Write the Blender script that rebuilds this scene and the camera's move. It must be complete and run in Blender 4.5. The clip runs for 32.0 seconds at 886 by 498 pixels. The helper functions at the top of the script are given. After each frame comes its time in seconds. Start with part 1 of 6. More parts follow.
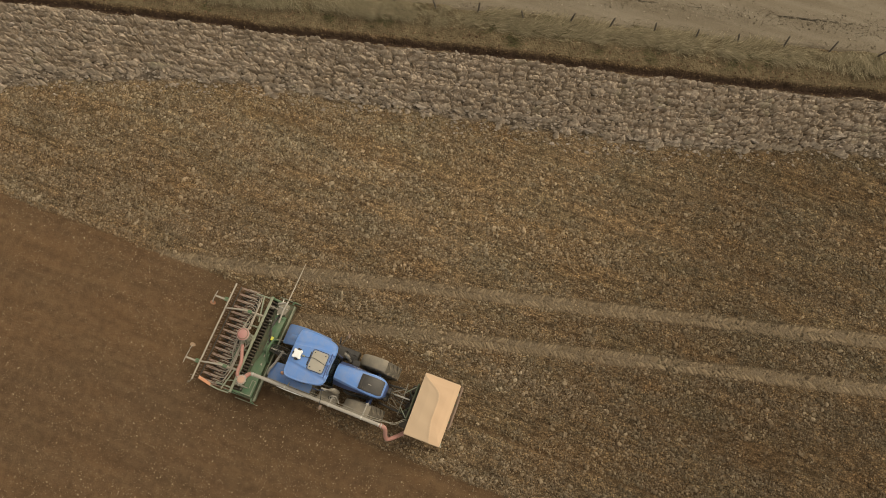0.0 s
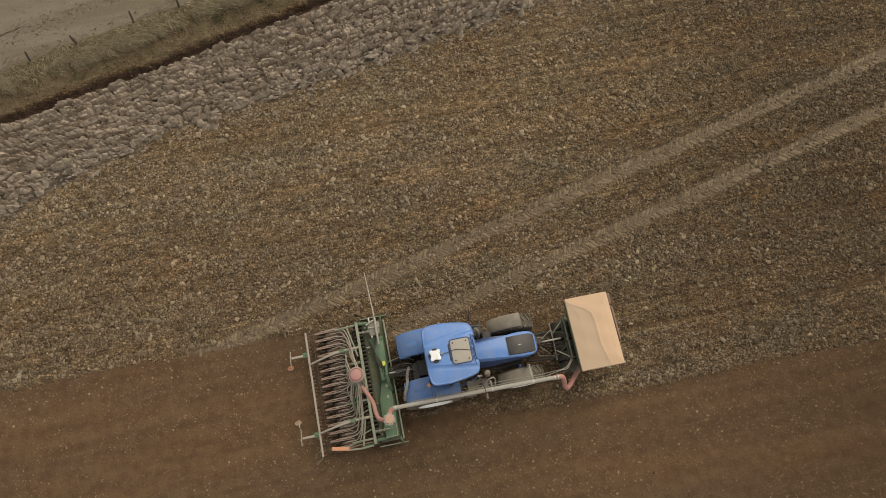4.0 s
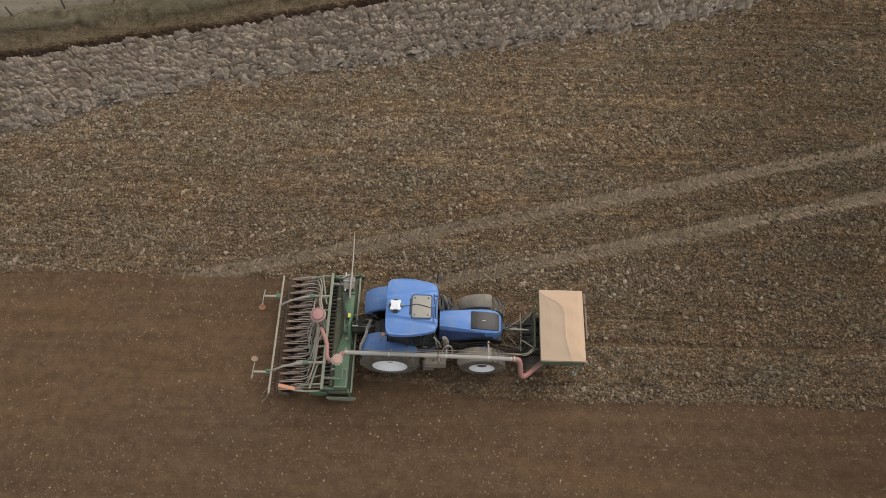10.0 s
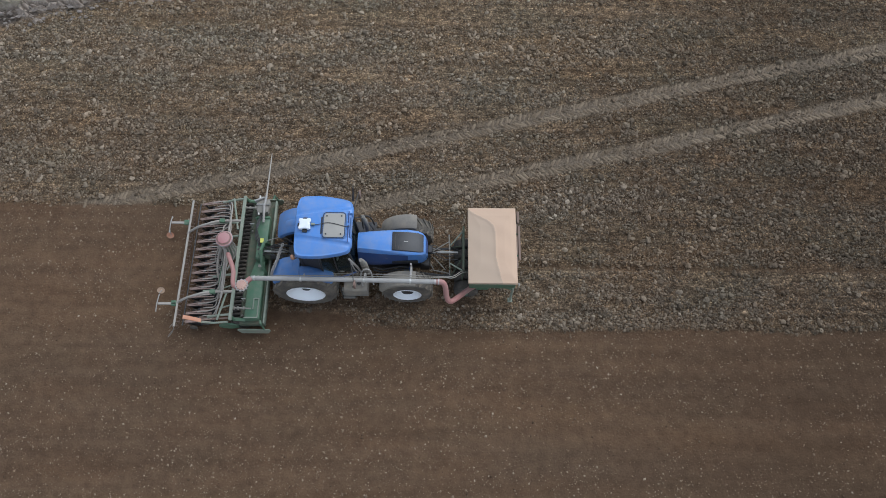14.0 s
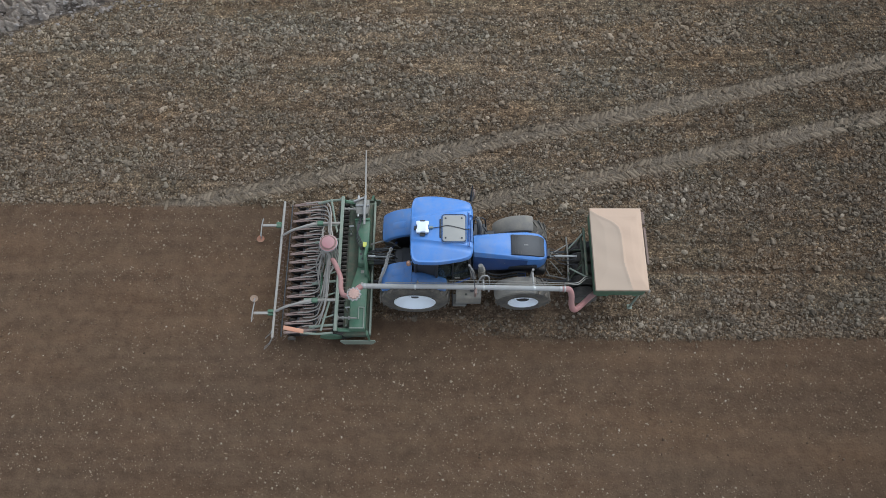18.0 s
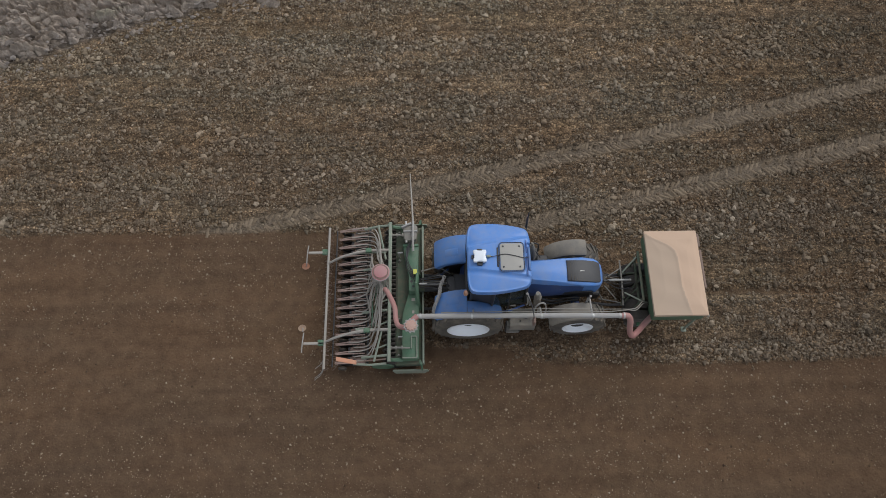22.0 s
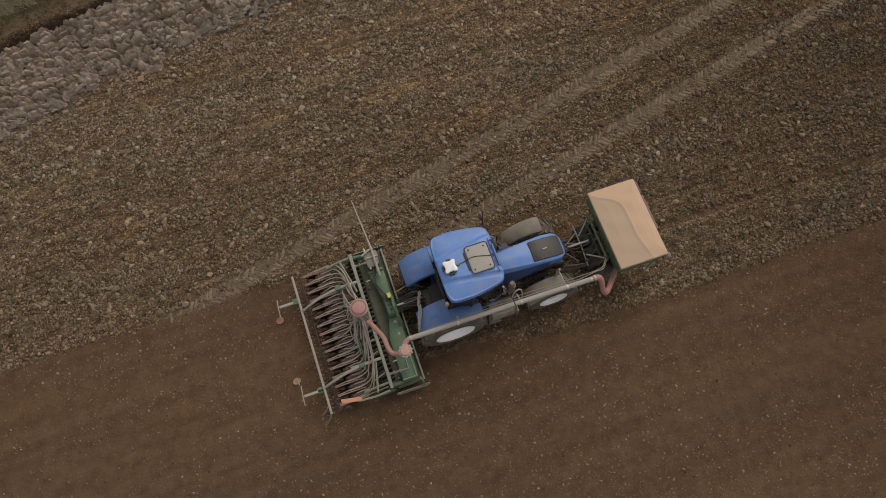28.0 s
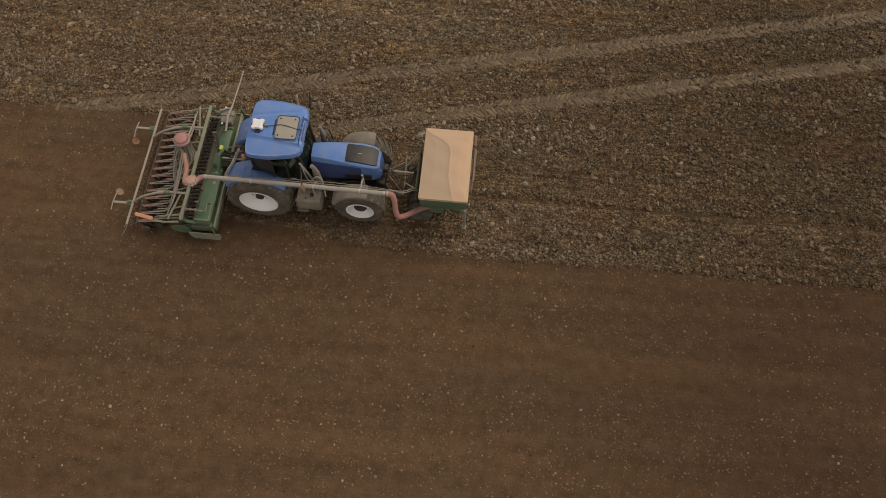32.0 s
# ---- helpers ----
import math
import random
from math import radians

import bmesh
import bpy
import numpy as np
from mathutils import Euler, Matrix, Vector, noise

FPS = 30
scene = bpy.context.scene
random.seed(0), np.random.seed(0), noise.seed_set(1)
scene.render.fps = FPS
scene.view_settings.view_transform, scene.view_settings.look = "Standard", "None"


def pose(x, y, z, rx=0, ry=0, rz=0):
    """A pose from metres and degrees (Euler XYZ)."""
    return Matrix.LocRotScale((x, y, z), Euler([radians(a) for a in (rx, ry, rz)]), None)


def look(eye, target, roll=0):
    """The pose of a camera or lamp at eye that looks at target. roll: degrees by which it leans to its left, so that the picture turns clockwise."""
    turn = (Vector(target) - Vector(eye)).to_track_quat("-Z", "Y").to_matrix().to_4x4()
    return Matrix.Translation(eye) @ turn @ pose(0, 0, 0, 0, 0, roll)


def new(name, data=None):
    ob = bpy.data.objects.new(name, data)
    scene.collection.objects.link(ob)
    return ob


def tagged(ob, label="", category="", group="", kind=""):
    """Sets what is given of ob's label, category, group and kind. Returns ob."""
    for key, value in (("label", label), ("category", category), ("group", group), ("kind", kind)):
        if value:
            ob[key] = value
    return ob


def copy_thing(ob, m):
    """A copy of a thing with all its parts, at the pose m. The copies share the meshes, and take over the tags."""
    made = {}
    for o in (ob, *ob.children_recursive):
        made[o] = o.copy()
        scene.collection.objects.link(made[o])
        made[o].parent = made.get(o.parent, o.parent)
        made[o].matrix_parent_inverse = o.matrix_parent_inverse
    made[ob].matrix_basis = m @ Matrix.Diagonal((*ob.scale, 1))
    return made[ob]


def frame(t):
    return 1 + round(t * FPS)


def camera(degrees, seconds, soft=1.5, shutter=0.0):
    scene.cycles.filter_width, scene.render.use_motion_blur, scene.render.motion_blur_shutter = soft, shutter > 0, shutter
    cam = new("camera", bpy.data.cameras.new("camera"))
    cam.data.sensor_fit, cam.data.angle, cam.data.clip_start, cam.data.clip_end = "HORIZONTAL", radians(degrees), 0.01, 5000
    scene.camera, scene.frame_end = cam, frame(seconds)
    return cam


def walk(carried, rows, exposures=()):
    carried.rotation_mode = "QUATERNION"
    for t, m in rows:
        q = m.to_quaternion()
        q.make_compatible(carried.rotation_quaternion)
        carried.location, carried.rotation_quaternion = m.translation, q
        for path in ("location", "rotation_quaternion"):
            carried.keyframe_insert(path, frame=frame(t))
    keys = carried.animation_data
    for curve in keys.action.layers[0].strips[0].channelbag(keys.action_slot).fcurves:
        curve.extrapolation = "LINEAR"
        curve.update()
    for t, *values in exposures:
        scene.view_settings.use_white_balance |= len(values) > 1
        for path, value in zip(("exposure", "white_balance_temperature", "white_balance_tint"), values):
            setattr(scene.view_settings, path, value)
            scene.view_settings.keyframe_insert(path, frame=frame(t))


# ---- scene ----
cam = camera(63.17, 32.0, soft=0.9)
# seconds, eye, turn about the vertical, tilt away from straight down, lean
PATH = [
    (0.0, 6.366, -2.004, 27.956, 20.36, 17.53, 0.11),
    (0.5, 5.333, -2.292, 27.149, 12.47, 17.01, 0.13),
    (1.0, 4.406, -2.549, 26.612, 5.84, 16.54, 0.12),
    (1.5, 3.587, -2.623, 25.966, 1.17, 16.57, 0.17),
    (2.0, 2.779, -2.797, 25.502, -2.16, 16.69, 0.25),
    (2.5, 1.927, -2.930, 25.109, -6.17, 16.57, 0.27),
    (4.5, -0.357, -3.074, 23.736, -11.59, 16.93, 0.15),
    (5.0, 0.066, -3.634, 23.704, -9.86, 17.88, 0.16),
    (5.5, 0.627, -4.279, 23.665, -9.38, 18.98, 0.14),
    (6.0, 1.299, -4.897, 23.559, -9.92, 20.31, 0.12),
    (6.5, 1.895, -5.492, 23.467, -8.88, 21.74, 0.13),
    (7.0, 1.899, -6.146, 23.383, -2.86, 22.86, 0.15),
    (7.5, 1.479, -6.484, 23.290, -0.10, 23.51, -0.01),
    (8.0, 0.881, -6.656, 23.160, 0.96, 24.10, -0.21),
    (8.5, 0.592, -6.908, 23.079, 1.15, 24.56, -0.32),
    (9.0, 0.724, -7.133, 22.967, 1.36, 24.96, -0.35),
    (9.5, 1.226, -7.306, 22.791, 1.74, 25.30, -0.30),
    (10.0, 1.873, -7.488, 22.617, 1.89, 25.62, -0.22),
    (10.5, 2.568, -7.618, 22.538, 1.47, 25.94, -0.14),
    (11.0, 3.266, -7.729, 22.544, 1.12, 26.10, -0.00),
    (11.5, 3.818, -7.722, 22.516, 0.80, 25.82, 0.08),
    (12.0, 4.137, -7.931, 22.410, 0.28, 24.00, 0.07),
    (12.5, 4.314, -7.863, 22.364, 0.32, 22.98, 0.05),
    (13.0, 4.379, -7.725, 22.116, 0.85, 22.52, 0.09),
    (13.5, 4.221, -7.775, 21.071, 0.73, 22.44, 0.22),
    (14.0, 3.893, -7.891, 20.207, 0.18, 22.93, 0.34),
    (14.5, 3.409, -8.132, 19.855, 0.03, 23.71, 0.42),
    (16.5, 2.113, -7.710, 18.939, 0.02, 23.38, 0.31),
    (17.0, 1.859, -7.539, 18.855, -0.17, 23.20, 0.27),
    (17.5, 1.496, -7.344, 18.873, 0.19, 22.90, 0.24),
    (18.0, 0.747, -7.083, 18.918, 0.09, 22.46, 0.11),
    (18.5, -0.026, -6.897, 18.904, -0.01, 22.21, 0.00),
    (19.0, -0.682, -6.825, 18.872, 0.03, 22.13, -0.05),
    (19.5, -1.174, -6.768, 18.838, -0.11, 22.14, -0.13),
    (20.0, -1.191, -6.690, 18.797, -0.16, 22.17, -0.16),
    (20.5, -0.839, -6.604, 18.754, -0.19, 22.19, -0.21),
    (21.0, -0.450, -6.484, 18.787, -0.16, 22.20, -0.20),
    (21.5, -0.272, -6.381, 18.870, -0.06, 22.31, -0.08),
    (22.0, -0.737, -6.228, 18.913, -0.96, 22.20, 0.02),
    (22.5, -1.467, -6.031, 18.959, -4.66, 22.02, 0.09),
    (23.0, -2.242, -5.812, 19.039, -9.73, 21.72, 0.16),
    (23.5, -2.988, -5.583, 19.160, -16.86, 20.98, 0.17),
    (24.0, -3.587, -5.375, 19.256, -18.62, 20.34, 0.20),
    (24.5, -3.824, -5.239, 19.312, -18.69, 20.05, 0.15),
    (25.0, -3.614, -5.243, 19.306, -18.57, 20.20, -0.03),
    (25.5, -3.215, -5.411, 19.206, -18.81, 20.72, -0.32),
    (26.0, -2.875, -5.640, 19.199, -18.86, 21.40, -0.53),
    (26.5, -2.408, -5.717, 19.262, -17.94, 21.40, -0.57),
    (28.5, -1.547, -4.809, 19.862, -19.08, 18.65, -0.18),
    (29.0, -1.414, -5.005, 19.836, -18.86, 19.12, -0.36),
    (29.5, -0.982, -5.545, 19.774, -18.63, 20.03, -0.49),
    (30.0, -0.147, -6.356, 19.598, -17.62, 21.38, -0.54),
    (30.5, 0.953, -7.387, 19.454, -12.82, 22.78, -0.41),
    (31.0, 2.404, -8.465, 19.240, -8.90, 23.79, -0.23),
    (31.5, 4.182, -9.447, 19.079, -0.99, 24.28, 0.09),
    (32.0, 6.052, -10.289, 18.989, 5.00, 24.38, 0.32),
]
EXPOSURES = [(0.0, 0.03, 9000, 8), (6.0, -0.1, 7300, 9), (10.0, -0.05, 6850, 10), (12.0, -0.1, 6100, 9), (16.5, 0.1, 5450, 7), (18.5, 0.06, 5500, 6), (20.0, -0.16, 5550, 9), (21.0, -0.25, 5850, 10), (22.5, -0.32, 6150, 10), (26.0, -0.45, 7000, 13), (29.0, -0.52, 7450, 14), (32.0, -0.52, 8150, 15)]
walk(cam, [(t, pose(x, y, z, tilt, 0, turn) @ pose(0, 0, 0, 0, 0, lean)) for t, x, y, z, turn, tilt, lean in PATH], EXPOSURES)

# ---- light: a grey, overcast day ----
world = bpy.data.worlds.new("overcast_sky")
scene.world = world
world.use_nodes = True
wn, wl = world.node_tree.nodes, world.node_tree.links
sky = wn.new("ShaderNodeTexSky")
sky.sky_type, sky.sun_disc = "NISHITA", False
sky.sun_elevation, sky.sun_rotation = radians(54.7), radians(49)
grey = wn.new("ShaderNodeHueSaturation")
grey.inputs["Saturation"].default_value = 0.25
wl.new(sky.outputs[0], grey.inputs["Color"])
wl.new(grey.outputs[0], wn["Background"].inputs[0])
wn["Background"].inputs[1].default_value = 0.2
sun = new("sun", bpy.data.lights.new("sun", "SUN"))
sun.data.energy, sun.data.angle, sun.data.color = 1.7, radians(38), (1.0, 0.95, 0.88)
sun.matrix_world = look((10.0, 8.6, 18.6), (0, 0, 0))


# ---- materials ----
def nodes_of(name):
    m = bpy.data.materials.new(name)
    m.use_nodes = True
    return m, m.node_tree.nodes, m.node_tree.links


def ramp(nt, lk, source, stops):
    r = nt.new("ShaderNodeValToRGB")
    e = r.color_ramp.elements
    while len(e) < len(stops):
        e.new(0.5)
    for el, (p, c) in zip(e, stops):
        el.position, el.color = p, (*c, 1)
    lk.new(source, r.inputs[0])
    return r.outputs[0]


def noise_tex(nt, lk, scale, detail=4, rough=0.6, coord="Object", stretch=(1, 1, 1), turn=0.0):
    tc, mp, n = nt.new("ShaderNodeTexCoord"), nt.new("ShaderNodeMapping"), nt.new("ShaderNodeTexNoise")
    mp.inputs["Scale"].default_value = stretch
    mp.inputs["Rotation"].default_value = (0, 0, turn)
    n.inputs["Scale"].default_value, n.inputs["Detail"].default_value, n.inputs["Roughness"].default_value = scale, detail, rough
    lk.new(tc.outputs[coord], mp.inputs[0])
    lk.new(mp.outputs[0], n.inputs["Vector"])
    return n.outputs["Fac"]


def mixed(nt, lk, fac, a, b, kind="MIX"):
    m = nt.new("ShaderNodeMix")
    m.data_type, m.blend_type = "RGBA", kind
    for sock, v in ((m.inputs[0], fac), (m.inputs[6], a), (m.inputs[7], b)):
        if isinstance(v, (int, float)):
            sock.default_value = v
        elif isinstance(v, tuple):
            sock.default_value = (*v, 1)
        else:
            lk.new(v, sock)
    return m.outputs[2]


def math_node(nt, lk, op, a, b=0.0, c=None):
    m = nt.new("ShaderNodeMath")
    m.operation = op
    for i, v in enumerate((a, b) if c is None else (a, b, c)):
        if isinstance(v, (int, float)):
            m.inputs[i].default_value = v
        else:
            lk.new(v, m.inputs[i])
    return m.outputs[0]


def bumped(nt, lk, height, strength, distance, bsdf):
    b = nt.new("ShaderNodeBump")
    b.inputs["Strength"].default_value, b.inputs["Distance"].default_value = strength, distance
    lk.new(height, b.inputs["Height"])
    lk.new(b.outputs[0], bsdf.inputs["Normal"])


def painted(name, colour, dust=(0.2, 0.16, 0.12), dust_amount=0.25, rough=0.4, metal=0.0, scale=2.5, bump=0.0):
    """Paint, rubber or metal with dust lying in patches and fine scuffs."""
    m, nt, lk = nodes_of(name)
    b = nt["Principled BSDF"]
    big = noise_tex(nt, lk, scale, 5, 0.65)
    fine = noise_tex(nt, lk, scale * 14, 3, 0.7)
    mask = ramp(nt, lk, big, [(0.38, (0, 0, 0)), (0.72, (1, 1, 1))])
    amt = math_node(nt, lk, "MULTIPLY", mask, dust_amount)
    amt = math_node(nt, lk, "ADD", amt, math_node(nt, lk, "MULTIPLY", fine, dust_amount * 0.35))
    lk.new(mixed(nt, lk, amt, colour, dust), b.inputs["Base Color"])
    lk.new(math_node(nt, lk, "MULTIPLY_ADD", amt, 0.5, rough), b.inputs["Roughness"])
    b.inputs["Metallic"].default_value = metal
    if bump:
        bumped(nt, lk, fine, 0.5, bump, b)
    return m


def soil_tint(nt, lk, col, amount=1.0):
    """Patches of redder, greyer and olive soil a few metres wide, paler ground near the ditch, lens falloff painted in
    ahead of the drill.
    """
    red = noise_tex(nt, lk, 0.42, 4, 0.65, stretch=(0.7, 1.5, 1), turn=radians(-12))
    grey = noise_tex(nt, lk, 0.75, 5, 0.7, stretch=(0.6, 1.3, 1), turn=radians(8))
    col = mixed(nt, lk, amount, col, ramp(nt, lk, red, [(0.38, (0.92, 0.96, 0.97)), (0.5, (1, 1, 1)), (0.64, (1.05, 0.99, 0.93))]), "MULTIPLY")
    col = mixed(nt, lk, amount, col, ramp(nt, lk, grey, [(0.36, (0.86, 0.85, 0.83)), (0.5, (1, 1, 1)), (0.66, (1.08, 1.08, 1.04))]), "MULTIPLY")
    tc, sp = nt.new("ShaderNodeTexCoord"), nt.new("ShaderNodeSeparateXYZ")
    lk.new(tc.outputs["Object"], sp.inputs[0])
    # Lens vignetting painted into the soil colour: darker towards +x, with a ragged edge.
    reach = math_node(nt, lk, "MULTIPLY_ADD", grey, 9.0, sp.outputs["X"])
    lens_falloff = math_node(nt, lk, "MULTIPLY", math_node(nt, lk, "SUBTRACT", reach, 10.0), 0.11)
    # Paler tone towards the ditch, its edge broken by noise.
    dry = math_node(nt, lk, "MULTIPLY", math_node(nt, lk, "MULTIPLY_ADD", red, 4.0, math_node(nt, lk, "SUBTRACT", sp.outputs["Y"], 6.5)), 0.25)
    col = mixed(nt, lk, 1.0, col, ramp(nt, lk, dry, [(0.0, (1, 1, 1)), (1.0, (1.16, 1.18, 1.18))]), "MULTIPLY")
    return mixed(nt, lk, 1.0, col, ramp(nt, lk, lens_falloff, [(0.0, (1, 1, 1)), (1.0, (0.7, 0.69, 0.68))]), "MULTIPLY")


def islands(name, stops, rough=0.95, grain=30.0, bump=0.01, patch=0.0):
    """Many small pieces in one mesh, each with a tone of its own."""
    m, nt, lk = nodes_of(name)
    b = nt["Principled BSDF"]
    geo = nt.new("ShaderNodeNewGeometry")
    col = ramp(nt, lk, geo.outputs["Random Per Island"], stops)
    fine = noise_tex(nt, lk, grain, 4, 0.7)
    col = mixed(nt, lk, 0.5, col, ramp(nt, lk, fine, [(0.3, (0.45, 0.43, 0.42)), (0.7, (1, 1, 1))]), "MULTIPLY")
    if patch:
        wide = noise_tex(nt, lk, 0.3, 4, 0.6, stretch=(0.16, 1.5, 1), turn=radians(-3))
        col = mixed(nt, lk, patch, col, ramp(nt, lk, wide, [(0.36, (0.97, 0.86, 0.71)), (0.62, (1, 0.96, 0.89))]), "MULTIPLY")
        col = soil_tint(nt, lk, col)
    lk.new(col, b.inputs["Base Color"])
    b.inputs["Roughness"].default_value = rough
    b.inputs["Specular IOR Level"].default_value = 0.15
    if bump:
        bumped(nt, lk, fine, 0.6, bump, b)
    return m


def attr(nt, name):
    a = nt.new("ShaderNodeAttribute")
    a.attribute_name = name
    return a.outputs["Fac"]


def crumbs(nt, lk, scale, stretch=(1, 1, 1), turn=0.0):
    """Soil crumbs packed side by side: a tone for each, and the distance from its middle."""
    tc, v, s = nt.new("ShaderNodeTexCoord"), nt.new("ShaderNodeTexVoronoi"), nt.new("ShaderNodeSeparateColor")
    v.inputs["Scale"].default_value = scale
    mp = nt.new("ShaderNodeMapping")
    mp.inputs["Scale"].default_value, mp.inputs["Rotation"].default_value = stretch, (0, 0, -turn)
    lk.new(tc.outputs["Object"], mp.inputs[0])
    lk.new(mp.outputs[0], v.inputs["Vector"])
    lk.new(v.outputs["Color"], s.inputs[0])
    return s.outputs[0], v.outputs["Distance"]


def soil_material():
    m, nt, lk = nodes_of("field_soil")
    b = nt["Principled BSDF"]
    fine = noise_tex(nt, lk, 22, 6, 0.75)
    mid = noise_tex(nt, lk, 3.0, 5, 0.65)
    wide = noise_tex(nt, lk, 0.3, 4, 0.6, stretch=(0.16, 1.5, 1), turn=radians(-3))
    rows = noise_tex(nt, lk, 1.6, 5, 0.6, stretch=(0.06, 1.6, 1))
    # tilled soil: crumbly, greyer and browner bands
    tilled = ramp(nt, lk, fine, [(0.3, (0.066, 0.05, 0.035)), (0.5, (0.168, 0.13, 0.093)), (0.7, (0.325, 0.257, 0.19))])
    tilled = mixed(nt, lk, 0.8, tilled, ramp(nt, lk, wide, [(0.36, (0.96, 0.86, 0.71)), (0.62, (1.03, 0.98, 0.9))]), "MULTIPLY")
    tilled = mixed(nt, lk, 0.6, tilled, ramp(nt, lk, rows, [(0.36, (0.58, 0.55, 0.52)), (0.6, (1.08, 1.08, 1.08))]), "MULTIPLY")
    lines = noise_tex(nt, lk, 2.2, 5, 0.65, stretch=(0.07, 3.0, 1))
    clump = noise_tex(nt, lk, 4.5, 3, 0.6, stretch=(0.6, 1.1, 1))
    tilled = mixed(nt, lk, 0.75, tilled, ramp(nt, lk, lines, [(0.36, (0.58, 0.56, 0.54)), (0.56, (1.1, 1.1, 1.1))]), "MULTIPLY")
    tilled = mixed(nt, lk, 0.8, tilled, ramp(nt, lk, clump, [(0.36, (0.5, 0.47, 0.44)), (0.6, (1.22, 1.2, 1.17))]), "MULTIPLY")
    grain, gap = crumbs(nt, lk, 24)
    lump, split = crumbs(nt, lk, 11)
    tilled = mixed(nt, lk, ramp(nt, lk, rows, [(0.32, (0.3, 0.3, 0.3)), (0.52, (0.95, 0.95, 0.95))]), tilled, ramp(nt, lk, grain, [(0.0, (0.5, 0.48, 0.46)), (0.6, (1.0, 1.0, 1.0)), (0.9, (1.35, 1.33, 1.3)), (1.0, (2.1, 2.05, 1.95))]), "MULTIPLY")
    tilled = mixed(nt, lk, ramp(nt, lk, rows, [(0.34, (0.15, 0.15, 0.15)), (0.55, (0.7, 0.7, 0.7))]), tilled, ramp(nt, lk, lump, [(0.0, (0.6, 0.58, 0.56)), (0.6, (1.0, 1.0, 1.0)), (1.0, (1.5, 1.48, 1.42))]), "MULTIPLY")
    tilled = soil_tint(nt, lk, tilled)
    # drilled soil: smooth, darker and redder, with faint lines along the rows
    drilled = ramp(nt, lk, mid, [(0.3, (0.095, 0.06, 0.036)), (0.7, (0.142, 0.093, 0.056))])
    drilled = mixed(nt, lk, 0.55, drilled, ramp(nt, lk, rows, [(0.35, (0.74, 0.71, 0.68)), (0.65, (1.06, 1.06, 1.06))]), "MULTIPLY")
    drilled = mixed(nt, lk, 0.6, drilled, ramp(nt, lk, fine, [(0.3, (0.55, 0.53, 0.5)), (0.62, (1.1, 1.1, 1.1))]), "MULTIPLY")
    drilled = mixed(nt, lk, 0.5, drilled, ramp(nt, lk, wide, [(0.35, (0.72, 0.72, 0.75)), (0.65, (1.2, 1.1, 1.0))]), "MULTIPLY")
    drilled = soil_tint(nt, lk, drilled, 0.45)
    plough = ramp(nt, lk, mid, [(0.3, (0.09, 0.072, 0.057)), (0.7, (0.22, 0.183, 0.148))])
    plough = mixed(nt, lk, 0.5, plough, ramp(nt, lk, fine, [(0.3, (0.5, 0.48, 0.46)), (0.65, (1, 1, 1))]), "MULTIPLY")
    cell, mark = crumbs(nt, lk, 7.5, (0.55, 1.3, 1), math.atan(0.231))
    plough = mixed(nt, lk, 0.8, plough, ramp(nt, lk, cell, [(0.0, (0.65, 0.63, 0.61)), (0.6, (1.15, 1.15, 1.15)), (1.0, (1.7, 1.68, 1.64))]), "MULTIPLY")
    track = ramp(nt, lk, fine, [(0.3, (0.09, 0.069, 0.048)), (0.7, (0.22, 0.172, 0.122))])
    verge = ramp(nt, lk, mid, [(0.3, (0.085, 0.066, 0.04)), (0.7, (0.19, 0.15, 0.095))])
    verge = mixed(nt, lk, 0.5, verge, ramp(nt, lk, fine, [(0.3, (0.6, 0.58, 0.54)), (0.65, (1.1, 1.1, 1.1))]), "MULTIPLY")
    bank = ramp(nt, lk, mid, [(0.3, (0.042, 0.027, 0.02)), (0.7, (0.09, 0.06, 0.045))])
    col = mixed(nt, lk, attr(nt, "drilled"), tilled, drilled)
    col = mixed(nt, lk, attr(nt, "plough"), col, plough)
    col = mixed(nt, lk, attr(nt, "track"), col, track)
    col = mixed(nt, lk, attr(nt, "verge"), col, verge)
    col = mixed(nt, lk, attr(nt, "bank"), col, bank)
    lk.new(col, b.inputs["Base Color"])
    b.inputs["Roughness"].default_value = 0.95
    b.inputs["Specular IOR Level"].default_value = 0.12
    rough_amt = math_node(nt, lk, "MULTIPLY_ADD", attr(nt, "drilled"), -0.75, 1.0)
    h = math_node(nt, lk, "MULTIPLY", math_node(nt, lk, "SUBTRACT", math_node(nt, lk, "ADD", fine, math_node(nt, lk, "MULTIPLY", mid, 0.8)), math_node(nt, lk, "MULTIPLY_ADD", gap, 0.6, math_node(nt, lk, "MULTIPLY_ADD", split, 0.9, math_node(nt, lk, "MULTIPLY", math_node(nt, lk, "MULTIPLY", mark, attr(nt, "plough")), 2.2)))), rough_amt)
    bumped(nt, lk, h, 0.9, 0.05, b)
    return m


